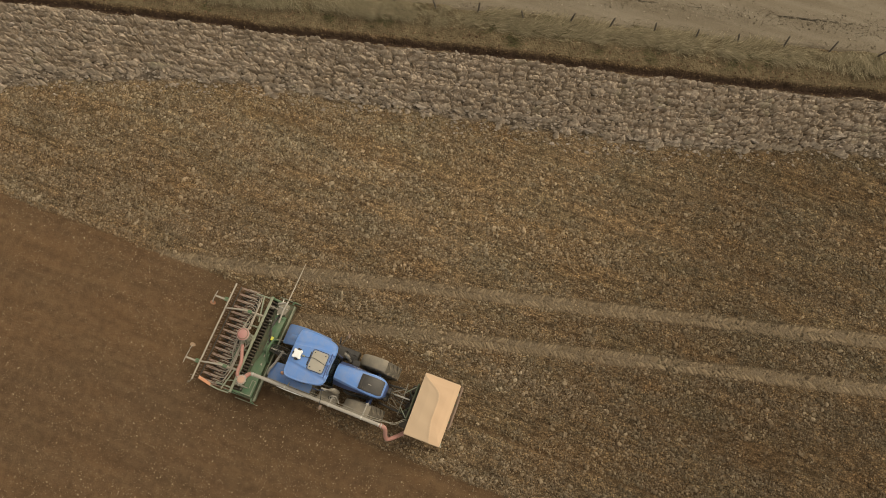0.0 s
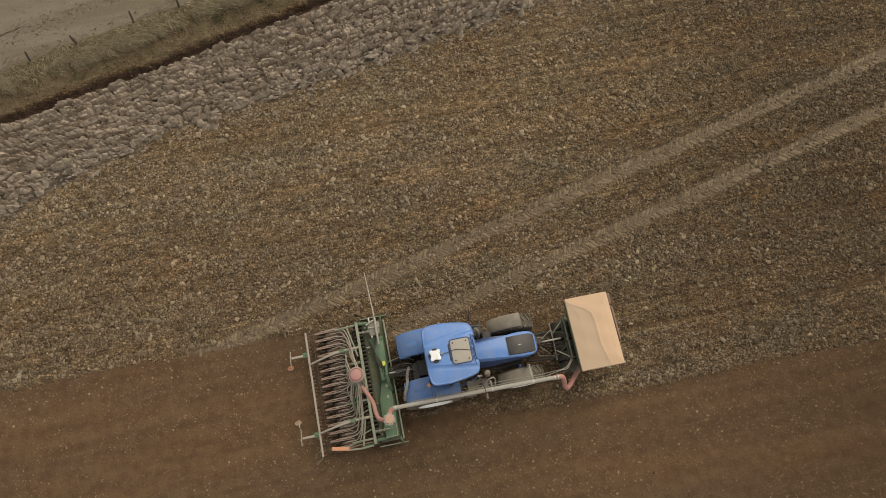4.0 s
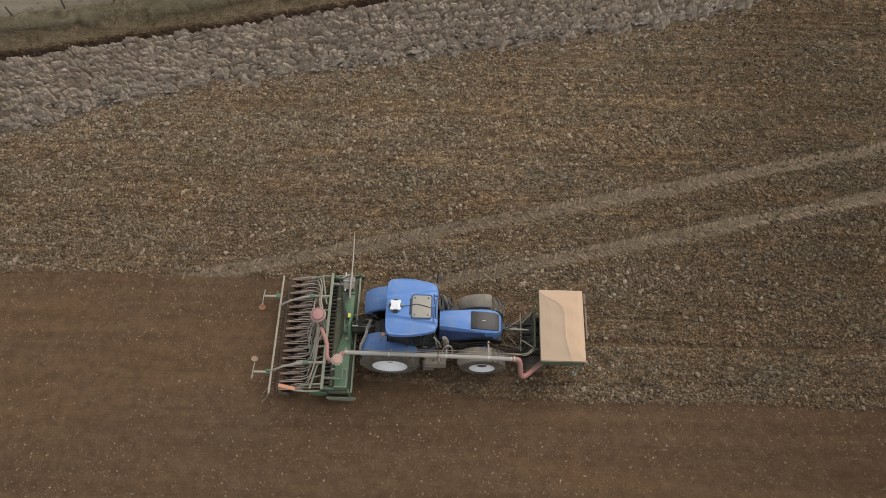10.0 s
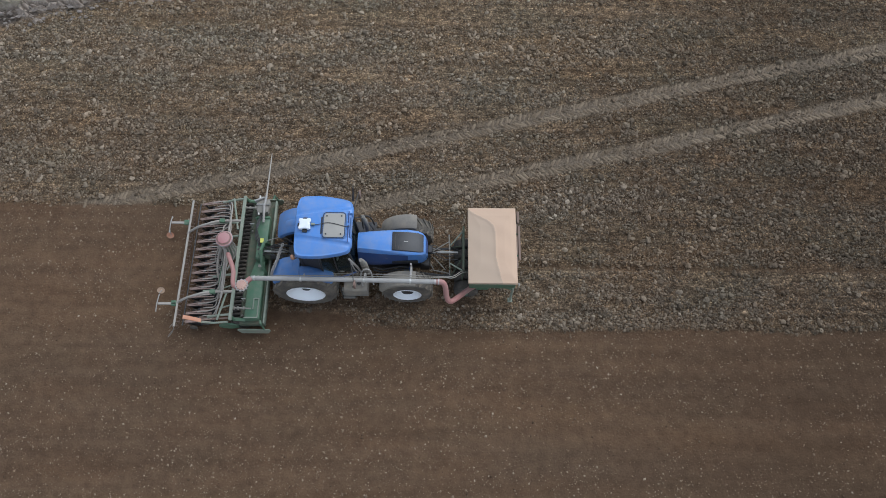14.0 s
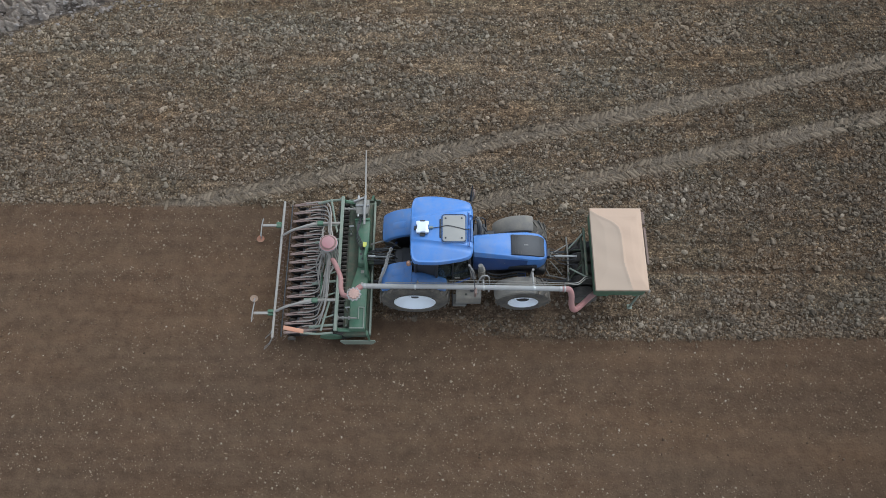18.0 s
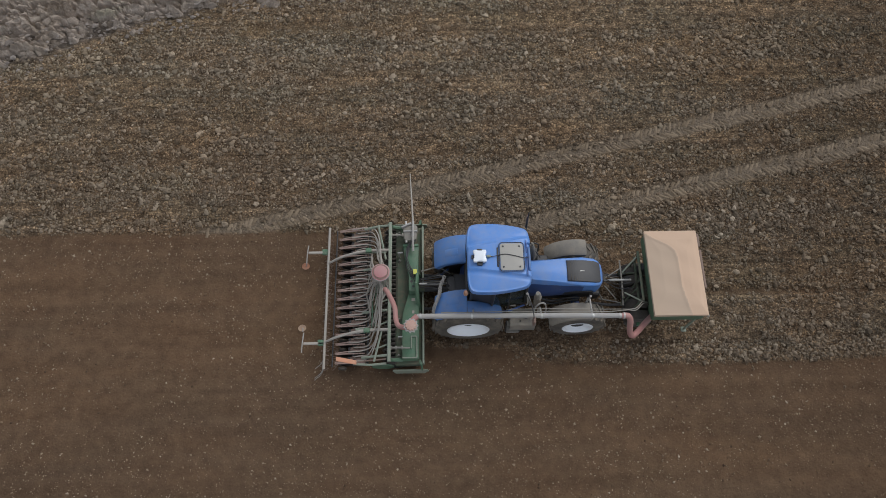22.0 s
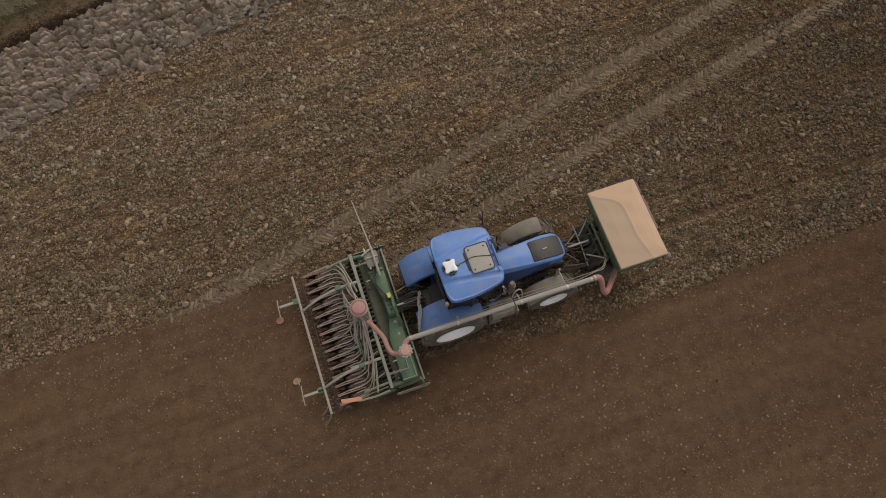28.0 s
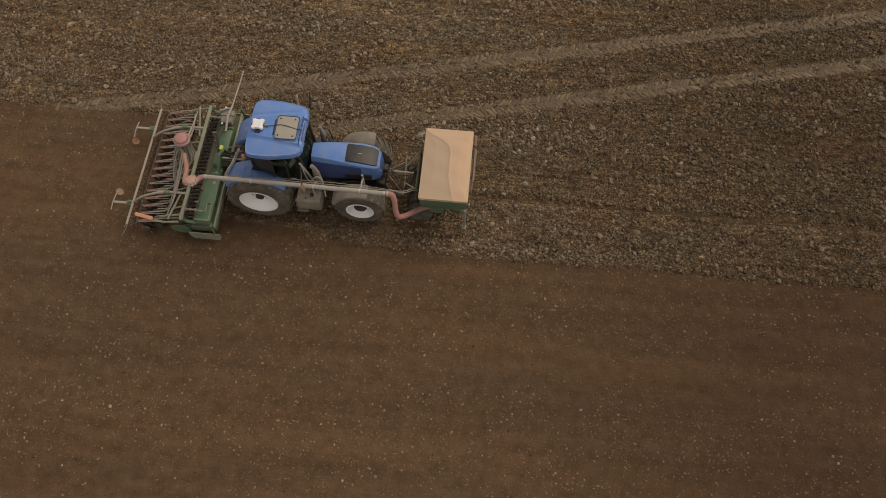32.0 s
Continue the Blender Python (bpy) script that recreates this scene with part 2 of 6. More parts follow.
def turned_material():
    """Weathered ploughed soil: pale crusts, darker crumbled earth, a few green weeds."""
    m, nt, lk = nodes_of("turned_soil")
    b = nt["Principled BSDF"]
    fine = noise_tex(nt, lk, 30, 5, 0.75)
    mid = noise_tex(nt, lk, 5.5, 4, 0.65, stretch=(0.6, 1.5, 1), turn=radians(-9))
    wide = noise_tex(nt, lk, 0.8, 3, 0.6)
    col = ramp(nt, lk, mid, [(0.32, (0.29, 0.242, 0.196)), (0.5, (0.4, 0.335, 0.272)), (0.68, (0.51, 0.434, 0.358))])
    col = mixed(nt, lk, 0.6, col, ramp(nt, lk, fine, [(0.32, (0.5, 0.48, 0.46)), (0.62, (1.08, 1.08, 1.08))]), "MULTIPLY")
    col = mixed(nt, lk, 0.8, col, ramp(nt, lk, wide, [(0.38, (0.9, 0.88, 0.84)), (0.6, (1.06, 1.05, 1.05)), (0.74, (0.86, 0.92, 0.8))]), "MULTIPLY")
    lk.new(col, b.inputs["Base Color"])
    b.inputs["Roughness"].default_value = 0.95
    b.inputs["Specular IOR Level"].default_value = 0.15
    bumped(nt, lk, fine, 0.6, 0.05, b)
    return m


def road_material():
    m, nt, lk = nodes_of("packed_gravel")
    b = nt["Principled BSDF"]
    fine = noise_tex(nt, lk, 26, 6, 0.8)
    along = noise_tex(nt, lk, 1.1, 4, 0.6, stretch=(0.12, 1.6, 1), turn=radians(-13))
    col = ramp(nt, lk, fine, [(0.3, (0.1, 0.084, 0.063)), (0.5, (0.168, 0.143, 0.11)), (0.75, (0.25, 0.218, 0.17))])
    col = mixed(nt, lk, 0.6, col, ramp(nt, lk, along, [(0.35, (0.66, 0.6, 0.5)), (0.65, (1.05, 1.03, 1))]), "MULTIPLY")
    lk.new(col, b.inputs["Base Color"])
    b.inputs["Roughness"].default_value = 0.93
    bumped(nt, lk, fine, 0.5, 0.02, b)
    return m


SOIL, ROAD, TURNED = soil_material(), road_material(), turned_material()
CRUMB = islands("drilled_crumbs", [(0.0, (0.07, 0.044, 0.026)), (0.5, (0.14, 0.092, 0.057)), (1.0, (0.25, 0.178, 0.115))], bump=0.0)
CLOD = islands("soil_clods", [(0.0, (0.105, 0.082, 0.059)), (0.4, (0.182, 0.146, 0.109)), (0.8, (0.27, 0.221, 0.167)), (0.97, (0.34, 0.282, 0.216)), (1.0, (0.42, 0.352, 0.27))], patch=0.6)
SLICE = islands("ploughed_slices", [(0.0, (0.215, 0.182, 0.152)), (0.6, (0.31, 0.266, 0.226)), (1.0, (0.41, 0.355, 0.305))], grain=19.0, bump=0.14)
PEBBLE = islands("pale_stones", [(0.0, (0.15, 0.105, 0.068)), (0.6, (0.25, 0.19, 0.128)), (0.95, (0.33, 0.262, 0.185)), (1.0, (0.44, 0.366, 0.275))], bump=0.0)
GRAVEL = islands("track_gravel", [(0.0, (0.11, 0.09, 0.066)), (0.6, (0.19, 0.158, 0.118)), (1.0, (0.36, 0.31, 0.24))], bump=0.0)
LUG = islands("pressed_soil", [(0.0, (0.17, 0.128, 0.084)), (1.0, (0.265, 0.205, 0.14))], grain=22.0, bump=0.03)
GRASS = islands("dry_grass", [(0.0, (0.125, 0.105, 0.066)), (0.4, (0.215, 0.182, 0.119)), (0.8, (0.31, 0.266, 0.18)), (1.0, (0.45, 0.39, 0.27))], grain=3.0, bump=0.0)
WEED = islands("dark_weeds", [(0.0, (0.045, 0.05, 0.024)), (1.0, (0.13, 0.12, 0.06))], grain=3.0, bump=0.0)
GUARDBLUE = painted("worn_blue_paint", (0.06, 0.17, 0.42), (0.2, 0.2, 0.21), 0.45, 0.4, scale=4.0)
BLUE = painted("blue_paint", (0.072, 0.215, 0.55), (0.3, 0.31, 0.35), 0.34, 0.32, scale=3.0)
BLUE_DARK = painted("dark_blue_paint_and_shade", (0.022, 0.062, 0.2), (0.2, 0.17, 0.15), 0.2, 0.35)
GREEN = painted("green_paint", (0.055, 0.14, 0.075), (0.2, 0.19, 0.14), 0.42, 0.5, scale=5.0)
GREENDUST = painted("soil_dusted_green", (0.06, 0.1, 0.06), (0.17, 0.13, 0.095), 0.7, 0.75, scale=5.0)
GREENGREY = painted("dusty_green_steel", (0.19, 0.225, 0.165), (0.3, 0.29, 0.23), 0.6, 0.6)
BLACK = painted("black_plastic", (0.018, 0.018, 0.019), (0.14, 0.12, 0.1), 0.2, 0.45)
RUBBER = painted("tyre_rubber", (0.03, 0.028, 0.026), (0.2, 0.165, 0.125), 0.6, 0.8, bump=0.01)
MUD = painted("dusty_rubber_tread", (0.055, 0.05, 0.043), (0.24, 0.2, 0.15), 0.6, 0.85, bump=0.015)
WHITE = painted("white_wheel_paint", (0.9, 0.91, 0.91), (0.7, 0.67, 0.62), 0.1, 0.4)
SILVER = painted("bare_steel", (0.5, 0.49, 0.46), (0.25, 0.21, 0.16), 0.4, 0.4, 0.7)
GREYPIPE = painted("grey_pipe_plastic", (0.315, 0.305, 0.285), (0.3, 0.26, 0.21), 0.5, 0.6)
HOSE = painted("ribbed_hose", (0.32, 0.295, 0.255), (0.34, 0.285, 0.225), 0.5, 0.7)
RED = painted("red_brown_hose", (0.34, 0.15, 0.13), (0.34, 0.25, 0.21), 0.45, 0.55)
PINK = painted("faded_red_plastic", (0.37, 0.16, 0.155), (0.4, 0.31, 0.28), 0.35, 0.55)
DUSTSTEEL = painted("dusty_grey_steel", (0.2, 0.19, 0.165), (0.3, 0.26, 0.2), 0.5, 0.6, scale=6.0)
CAPTAN = painted("faded_tan_plastic", (0.42, 0.24, 0.185), (0.42, 0.33, 0.26), 0.45, 0.6)
COULTER = painted("worn_coulter_steel", (0.27, 0.18, 0.15), (0.33, 0.25, 0.2), 0.5, 0.65)
ORANGE = painted("orange_paint", (0.55, 0.23, 0.12), (0.42, 0.3, 0.22), 0.5, 0.55)
TAN = painted("tan_tarpaulin", (0.52, 0.355, 0.236), (0.48, 0.36, 0.265), 0.3, 0.7, scale=1.2, bump=0.004)
TANDARK = painted("tan_tarpaulin_shade_tone", (0.425, 0.312, 0.218), (0.43, 0.34, 0.255), 0.35, 0.75, scale=1.2)
GREYPLATE = painted("grey_hatch_glass", (0.3, 0.285, 0.25), (0.36, 0.33, 0.28), 0.5, 0.35)
FENDER = painted("dusty_grey_mudguard", (0.15, 0.138, 0.12), (0.3, 0.26, 0.2), 0.75, 0.75)
YELLOW = painted("yellow_sticker", (0.55, 0.56, 0.06), (0.4, 0.36, 0.2), 0.2, 0.5)
RUST = painted("worn_brown_steel", (0.2, 0.13, 0.1), (0.26, 0.21, 0.17), 0.5, 0.7, 0.2)
WOOD = painted("weathered_post", (0.06, 0.05, 0.042), (0.16, 0.135, 0.11), 0.5, 0.9, scale=6, bump=0.01)
LENS = painted("lamp_lens", (0.75, 0.78, 0.8), (0.4, 0.36, 0.3), 0.15, 0.12)
AMBER = painted("amber_lens", (0.42, 0.2, 0.11), (0.35, 0.26, 0.19), 0.5, 0.35)


def glass_material():
    m, nt, lk = nodes_of("tinted_cab_glass")
    b = nt["Principled BSDF"]
    b.inputs["Base Color"].default_value = (0.42, 0.52, 0.5, 1)
    b.inputs["Roughness"].default_value = 0.05
    b.inputs["Transmission Weight"].default_value = 1.0
    b.inputs["IOR"].default_value = 1.15
    return m


GLASS = glass_material()


# ---- mesh helpers ----
def part(name, bm, material, parent=None, label="", smooth=True):
    me = bpy.data.meshes.new(name)
    bmesh.ops.recalc_face_normals(bm, faces=bm.faces)
    bm.to_mesh(me)
    bm.free()
    me.materials.append(material)
    for p in me.polygons:
        p.use_smooth = smooth
    if smooth:
        me.set_sharp_from_angle(angle=radians(38))
    ob = new(name, me)
    ob.parent = parent
    if parent is not None and parent.type == "EMPTY":
        ob.location = -parent.location
    return tagged(ob, label)


def again(ob, m, parent=None):
    """One more piece on the same mesh."""
    o = new(ob.name.split(".")[0], ob.data)
    o.parent = parent or ob.parent
    o.matrix_local = (Matrix.Translation(-o.parent.location) if o.parent.type == "EMPTY" else Matrix()) @ m
    return tagged(o, ob.get("label", ""))


def box(bm, centre, size, bevel=0.012, turn=None):
    r = bmesh.ops.create_cube(bm, size=1)
    vs = r["verts"]
    m = Matrix.Translation(centre) @ (turn or Matrix()) @ Matrix.Diagonal((*size, 1))
    bmesh.ops.transform(bm, matrix=m, verts=vs)
    if bevel:
        es = list({e for v in vs for e in v.link_edges})
        bmesh.ops.bevel(bm, geom=es, offset=min(bevel, min(size) * 0.4), segments=1, affect="EDGES")
    return bm


def boxed(centre, size, bevel=0.012, turn=None):
    return box(bmesh.new(), centre, size, bevel, turn)


def tube(bm, pts, r, n=8, caps=True, flat=1.0):
    """A round bar or hose along the points; r: one radius or one for each point."""
    pts = [Vector(p) for p in pts]
    rs = r if isinstance(r, (list, tuple)) else [r] * len(pts)
    rings = []
    side = None
    for i, p in enumerate(pts):
        d = (pts[min(i + 1, len(pts) - 1)] - pts[max(i - 1, 0)]).normalized()
        ref = side if side is not None else (Vector((0, 0, 1)) if abs(d.z) < 0.9 else Vector((1, 0, 0)))
        up = (ref - d * ref.dot(d)).normalized()
        side = up
        sd = d.cross(up)
        rings.append([bm.verts.new(p + (up * math.cos(a) * flat + sd * math.sin(a)) * rs[i])
                      for a in (2 * math.pi * k / n for k in range(n))])
    for a, b in zip(rings, rings[1:]):
        for k in range(n):
            bm.faces.new((a[k], a[(k + 1) % n], b[(k + 1) % n], b[k]))
    if caps:
        bm.faces.new(rings[0][::-1])
        bm.faces.new(rings[-1])
    bmesh.ops.recalc_face_normals(bm, faces=bm.faces)
    return bm


def tubed(pts, r, n=8, caps=True):
    return tube(bmesh.new(), pts, r, n, caps)


def curve_pts(pts, steps=5):
    """A smooth line through the points."""
    p = [Vector(q) for q in pts]
    p = [p[0] * 2 - p[1]] + p + [p[-1] * 2 - p[-2]]
    out = []
    for a, b, c, d in zip(p, p[1:], p[2:], p[3:]):
        for k in range(steps):
            t = k / steps
            out.append(0.5 * (2 * b + (c - a) * t + (2 * a - 5 * b + 4 * c - d) * t * t + (3 * b - a - 3 * c + d) * t ** 3))
    return out + [p[-2]]


def lathe(bm, profile, n=32, axis="Y", centre=(0, 0, 0), caps=True):
    """Turn (radius, along) pairs about an axis."""
    rings = []
    for r, h in profile:
        ring = []
        for k in range(n):
            a = 2 * math.pi * k / n
            c, s = r * math.cos(a), r * math.sin(a)
            v = {"Y": (c, h, s), "Z": (c, s, h), "X": (h, c, s)}[axis]
            ring.append(bm.verts.new(Vector(v) + Vector(centre)))
        rings.append(ring)
    for a, b in zip(rings, rings[1:]):
        for k in range(n):
            bm.faces.new((a[k], a[(k + 1) % n], b[(k + 1) % n], b[k]))
    if caps and profile[0][0] > 1e-5:
        bm.faces.new(rings[0])
    if caps and profile[-1][0] > 1e-5:
        bm.faces.new(rings[-1][::-1])
    bmesh.ops.remove_doubles(bm, verts=bm.verts, dist=1e-5)
    bmesh.ops.recalc_face_normals(bm, faces=bm.faces)
    return bm


def loft(sections, closed=True):
    """A skin over sections of equally many points."""
    bm = bmesh.new()
    rings = [[bm.verts.new(p) for p in s] for s in sections]
    n = len(rings[0])
    for a, b in zip(rings, rings[1:]):
        for k in range(n):
            bm.faces.new((a[k], a[(k + 1) % n], b[(k + 1) % n], b[k]))
    if closed:
        bm.faces.new(rings[0][::-1])
        bm.faces.new(rings[-1])
    bmesh.ops.recalc_face_normals(bm, faces=bm.faces)
    return bm


def rounded(w, h, r, n=4):
    """A rounded rectangle's outline, half sizes w and h."""
    out = []
    for cx, cy, a0 in ((w - r, h - r, 0), (r - w, h - r, 90), (r - w, r - h, 180), (w - r, r - h, 270)):
        for k in range(n + 1):
            a = radians(a0 + 90 * k / n)
            out.append((cx + r * math.cos(a), cy + r * math.sin(a)))
    return out


def thing(name, label, category, group="", at=(0, 0, 0)):
    ob = new(name)
    ob.empty_display_size = 0.3
    ob.location = at
    return tagged(ob, label, category, group)


# ---- ground ----
rng = np.random.default_rng(7)
TABLES = [rng.random((256, 256)) for _ in range(8)]


def vnoise(x, y, k=0):
    """Smooth value noise, 0 to 1."""
    tab = TABLES[k % 8]
    xi, yi = np.floor(x).astype(int), np.floor(y).astype(int)
    fx, fy = x - xi, y - yi
    fx, fy = fx * fx * (3 - 2 * fx), fy * fy * (3 - 2 * fy)
    a, b = tab[xi % 256, yi % 256], tab[(xi + 1) % 256, yi % 256]
    c, d = tab[xi % 256, (yi + 1) % 256], tab[(xi + 1) % 256, (yi + 1) % 256]
    return (a * (1 - fx) + b * fx) * (1 - fy) + (c * (1 - fx) + d * fx) * fy


def fbm(x, y, octaves=4, k=0):
    v, amp, tot = 0.0, 1.0, 0.0
    for i in range(octaves):
        v = v + amp * vnoise(x * 2 ** i + 17.3 * i, y * 2 ** i + 5.1 * i, k + i)
        tot += amp
        amp *= 0.55
    return v / tot


def step(a, b, v):
    t = np.clip((v - a) / (b - a), 0, 1)
    return t * t * (3 - 2 * t)


SLOPE = 0.231                    # the ditch and the road run askew to the rows
COS = 1 / math.hypot(1, SLOPE)
DITCH = 15.1
TRACKS = (3.75, 1.8)             # the wheel tracks' crossing of x = 0
TRACK_SLOPE = 0.24


def past_ditch(x, y):
    return (y - DITCH - SLOPE * x) * COS + 0.16 * (vnoise(x * 0.5, y * 0.1, 3) - 0.5) + 0.13 * (fbm(x * 2.6, y * 2.6, 2, 5) - 0.5)


def plough_edge(x):
    return np.interp(x, [-60, -20, -14, -11, -8, -4, 0, 5, 10, 16, 60], [-3.5, 5.4, 8.0, 9.2, 10.1, 11.0, 11.7, 12.6, 13.7, 15.6, 29])


def zones(x, y):
    d = past_ditch(x, y)
    wob = 0.35 * (fbm(x * 0.9, y * 0.9, 3, 2) - 0.5)
    groove = step(0.13, 0.04, np.abs(y - 0.08 - 0.25 * wob)) * step(4.0, 6.0, x)
    south = step(0.07, -0.07, y + 1.85 - 0.5 * step(2.6, 0.2, x) + wob * 0.7)
    behind = step(0.07, -0.07, y - 2.12 + wob * 0.4) * step(0.15, -0.15, x + 3.3 + wob)
    pressed = step(-2.0, -1.7, y) * step(2.0, 1.7, y) * step(-3.6, -3.2, x) * step(5.2, 4.4, x + wob)
    drilled = np.maximum(np.maximum(south, behind), pressed * np.clip(0.4 + 1.2 * wob, 0.1, 0.7))
    plough = step(-0.15, 0.2, y - plough_edge(x) + 1.6 * wob) * step(0.05, -0.1, d + 0.22)
    track = 0.0
    for c in TRACKS:
        off = np.abs((y - c - TRACK_SLOPE * x) * 0.972)
        track = np.maximum(track, step(0.33, 0.2, off + 0.3 * wob))
    track = track * (1 - drilled) * (1 - plough) * step(5.0, 3.0, d + 10)
    road = step(1.95, 2.12, d + wob) * step(5.55, 5.3, d + wob)
    verge = step(0.24, 0.36, d + 0.3 * wob) * (1 - road)
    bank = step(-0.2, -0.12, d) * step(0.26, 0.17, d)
    return d, np.maximum(drilled, 0.5 * groove), plough, track, road, verge, bank, groove


def height(x, y, z=None):
    d, drilled, plough, track, road, verge, bank, groove = z or zones(x, y)
    tilled = 0.115 * (fbm(x * 3.2, y * 3.2, 4, 1) - 0.5) + 0.05 * (fbm(x * 0.35, y * 1.3, 3, 4) - 0.5)
    u, v = (x + SLOPE * y) * COS, (y - SLOPE * x) * COS
    ridge = 1 - np.abs(2 * fbm(u * 0.9, v * 2.6, 3, 5) - 1)
    turned = 0.04 + 0.26 * (ridge - 0.75) + 0.08 * (fbm(x * 4, y * 4, 3, 2) - 0.5)
    fine = -0.045 + 0.012 * (fbm(x * 0.8, y * 7, 3, 3) - 0.5) + 0.02 * (fbm(x * 6, y * 6, 2, 6) - 0.5)
    h = tilled * (1 - drilled) + fine * drilled
    h = h - 0.03 * groove
    h = h * (1 - plough) + turned * plough
    h = h * (1 - 0.8 * track) - 0.05 * track
    grassy = 0.03 + 0.2 * step(0.3, 1.5, d) + 0.16 * (fbm(x * 1.1, y * 1.1, 3, 1) - 0.5)
    h = h * (1 - verge) + grassy * verge
    flat = 0.06 + 0.02 * (fbm(x * 1.5, y * 1.5, 2, 2) - 0.5) - 0.03 * np.exp(-((d - 2.75) / 0.35) ** 2) - 0.03 * np.exp(-((d - 4.35) / 0.35) ** 2)
    h = h * (1 - road) + (flat - 0.05) * road
    return h - 0.34 * step(0.24, 0.08, np.abs(d - 0.02)) * (1 - road)


def sheet(name, xs, ys, hfun, material, attrs=True, keep=None):
    gx, gy = np.meshgrid(xs, ys)
    x, y = gx.ravel(), gy.ravel()
    z = zones(x, y)
    co = np.stack([x, y, hfun(x, y, z)], 1)
    nx, ny = len(xs), len(ys)
    i = (np.arange(ny - 1)[:, None] * nx + np.arange(nx - 1)[None]).ravel()
    quads = np.stack([i, i + 1, i + nx + 1, i + nx], 1)
    me = mesh_of(name, co, quads)
    me.materials.append(material)
    me.polygons.foreach_set("use_smooth", np.ones(len(quads), bool))
    if attrs:
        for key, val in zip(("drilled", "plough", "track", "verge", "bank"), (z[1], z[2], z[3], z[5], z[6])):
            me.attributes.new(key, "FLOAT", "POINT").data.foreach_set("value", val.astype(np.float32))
    me.update()
    return new(name, me)


def mesh_of(name, co, faces):
    me = bpy.data.meshes.new(name)
    n, k = faces.shape
    me.vertices.add(len(co))
    me.vertices.foreach_set("co", co.astype(np.float32).ravel())
    me.loops.add(n * k)
    me.loops.foreach_set("vertex_index", faces.astype(np.int32).ravel())
    me.polygons.add(n)
    me.polygons.foreach_set("loop_start", np.arange(n, dtype=np.int32) * k)
    me.update(calc_edges=True)
    return me


far = np.array([1.0, 3, 8, 20, 50, 120, 300, 700])
STEP = 0.095
gx = np.concatenate([-27 - far[::-1], np.arange(-27, 30, STEP), 30 + far])
gy = np.concatenate([-14 - far[::-1], np.arange(-14, 24, STEP), 24 + far])
tagged(sheet("ground", gx, gy, height, SOIL), "brown arable field soil, tilled, ploughed and drilled in strips", "ground", kind="structure")


def road_sheet():
    us, vs = np.arange(-45, 60, 0.25), np.arange(1.9, 5.65, 0.1)
    gu, gv = np.meshgrid(us, vs)
    u, v = gu.ravel(), gv.ravel()
    edge = 0.25 * (vnoise(u * 0.8, v * 0 + 3, 4) - 0.5)
    v = v + edge * np.where(v < 3.6, 1, -1)
    x, y = (u - SLOPE * v) * COS, (v + SLOPE * u) * COS
    y = y + DITCH - 0.0
    d = v
    h = 0.075 + 0.03 * (fbm(x * 1.5, y * 1.5, 3, 2) - 0.5) - 0.035 * np.exp(-((d - 2.75) / 0.35) ** 2) - 0.035 * np.exp(-((d - 4.35) / 0.35) ** 2)
    h = h - 0.14 * (step(2.12, 1.9, gv.ravel()) + step(5.3, 5.55, gv.ravel()))
    nx, ny = len(us), len(vs)
    i = (np.arange(ny - 1)[:, None] * nx + np.arange(nx - 1)[None]).ravel()
    me = mesh_of("road", np.stack([x, y, h], 1), np.stack([i, i + 1, i + nx + 1, i + nx], 1))
    me.materials.append(ROAD)
    me.polygons.foreach_set("use_smooth", np.ones(len(me.polygons), bool))
    return tagged(new("road", me), "unpaved farm track of packed tan gravel with wheel ruts", "road", kind="structure")


road_sheet()


def ico(levels=0):
    bm = bmesh.new()
    if levels == -2:
        return np.array([[x, y, z] for z in (-1, 1) for y in (-1, 1) for x in (-1, 1)], float) * 0.8, np.array(
            [[4, 5, 7], [4, 7, 6], [0, 1, 5], [0, 5, 4], [1, 3, 7], [1, 7, 5], [3, 2, 6], [3, 6, 7], [2, 0, 4], [2, 4, 6]])
    if levels < 0:
        return np.array([[1, 0, 0], [-1, 0, 0], [0, 1, 0], [0, -1, 0], [0, 0, 1], [0, 0, -1]], float), np.array(
            [[0, 2, 4], [2, 1, 4], [1, 3, 4], [3, 0, 4], [2, 0, 5], [1, 2, 5], [3, 1, 5], [0, 3, 5]])
    bmesh.ops.create_icosphere(bm, subdivisions=levels + 1, radius=1)
    co = np.array([v.co[:] for v in bm.verts])
    fa = np.array([[v.index for v in f.verts] for f in bm.faces])
    bm.free()
    return co, fa


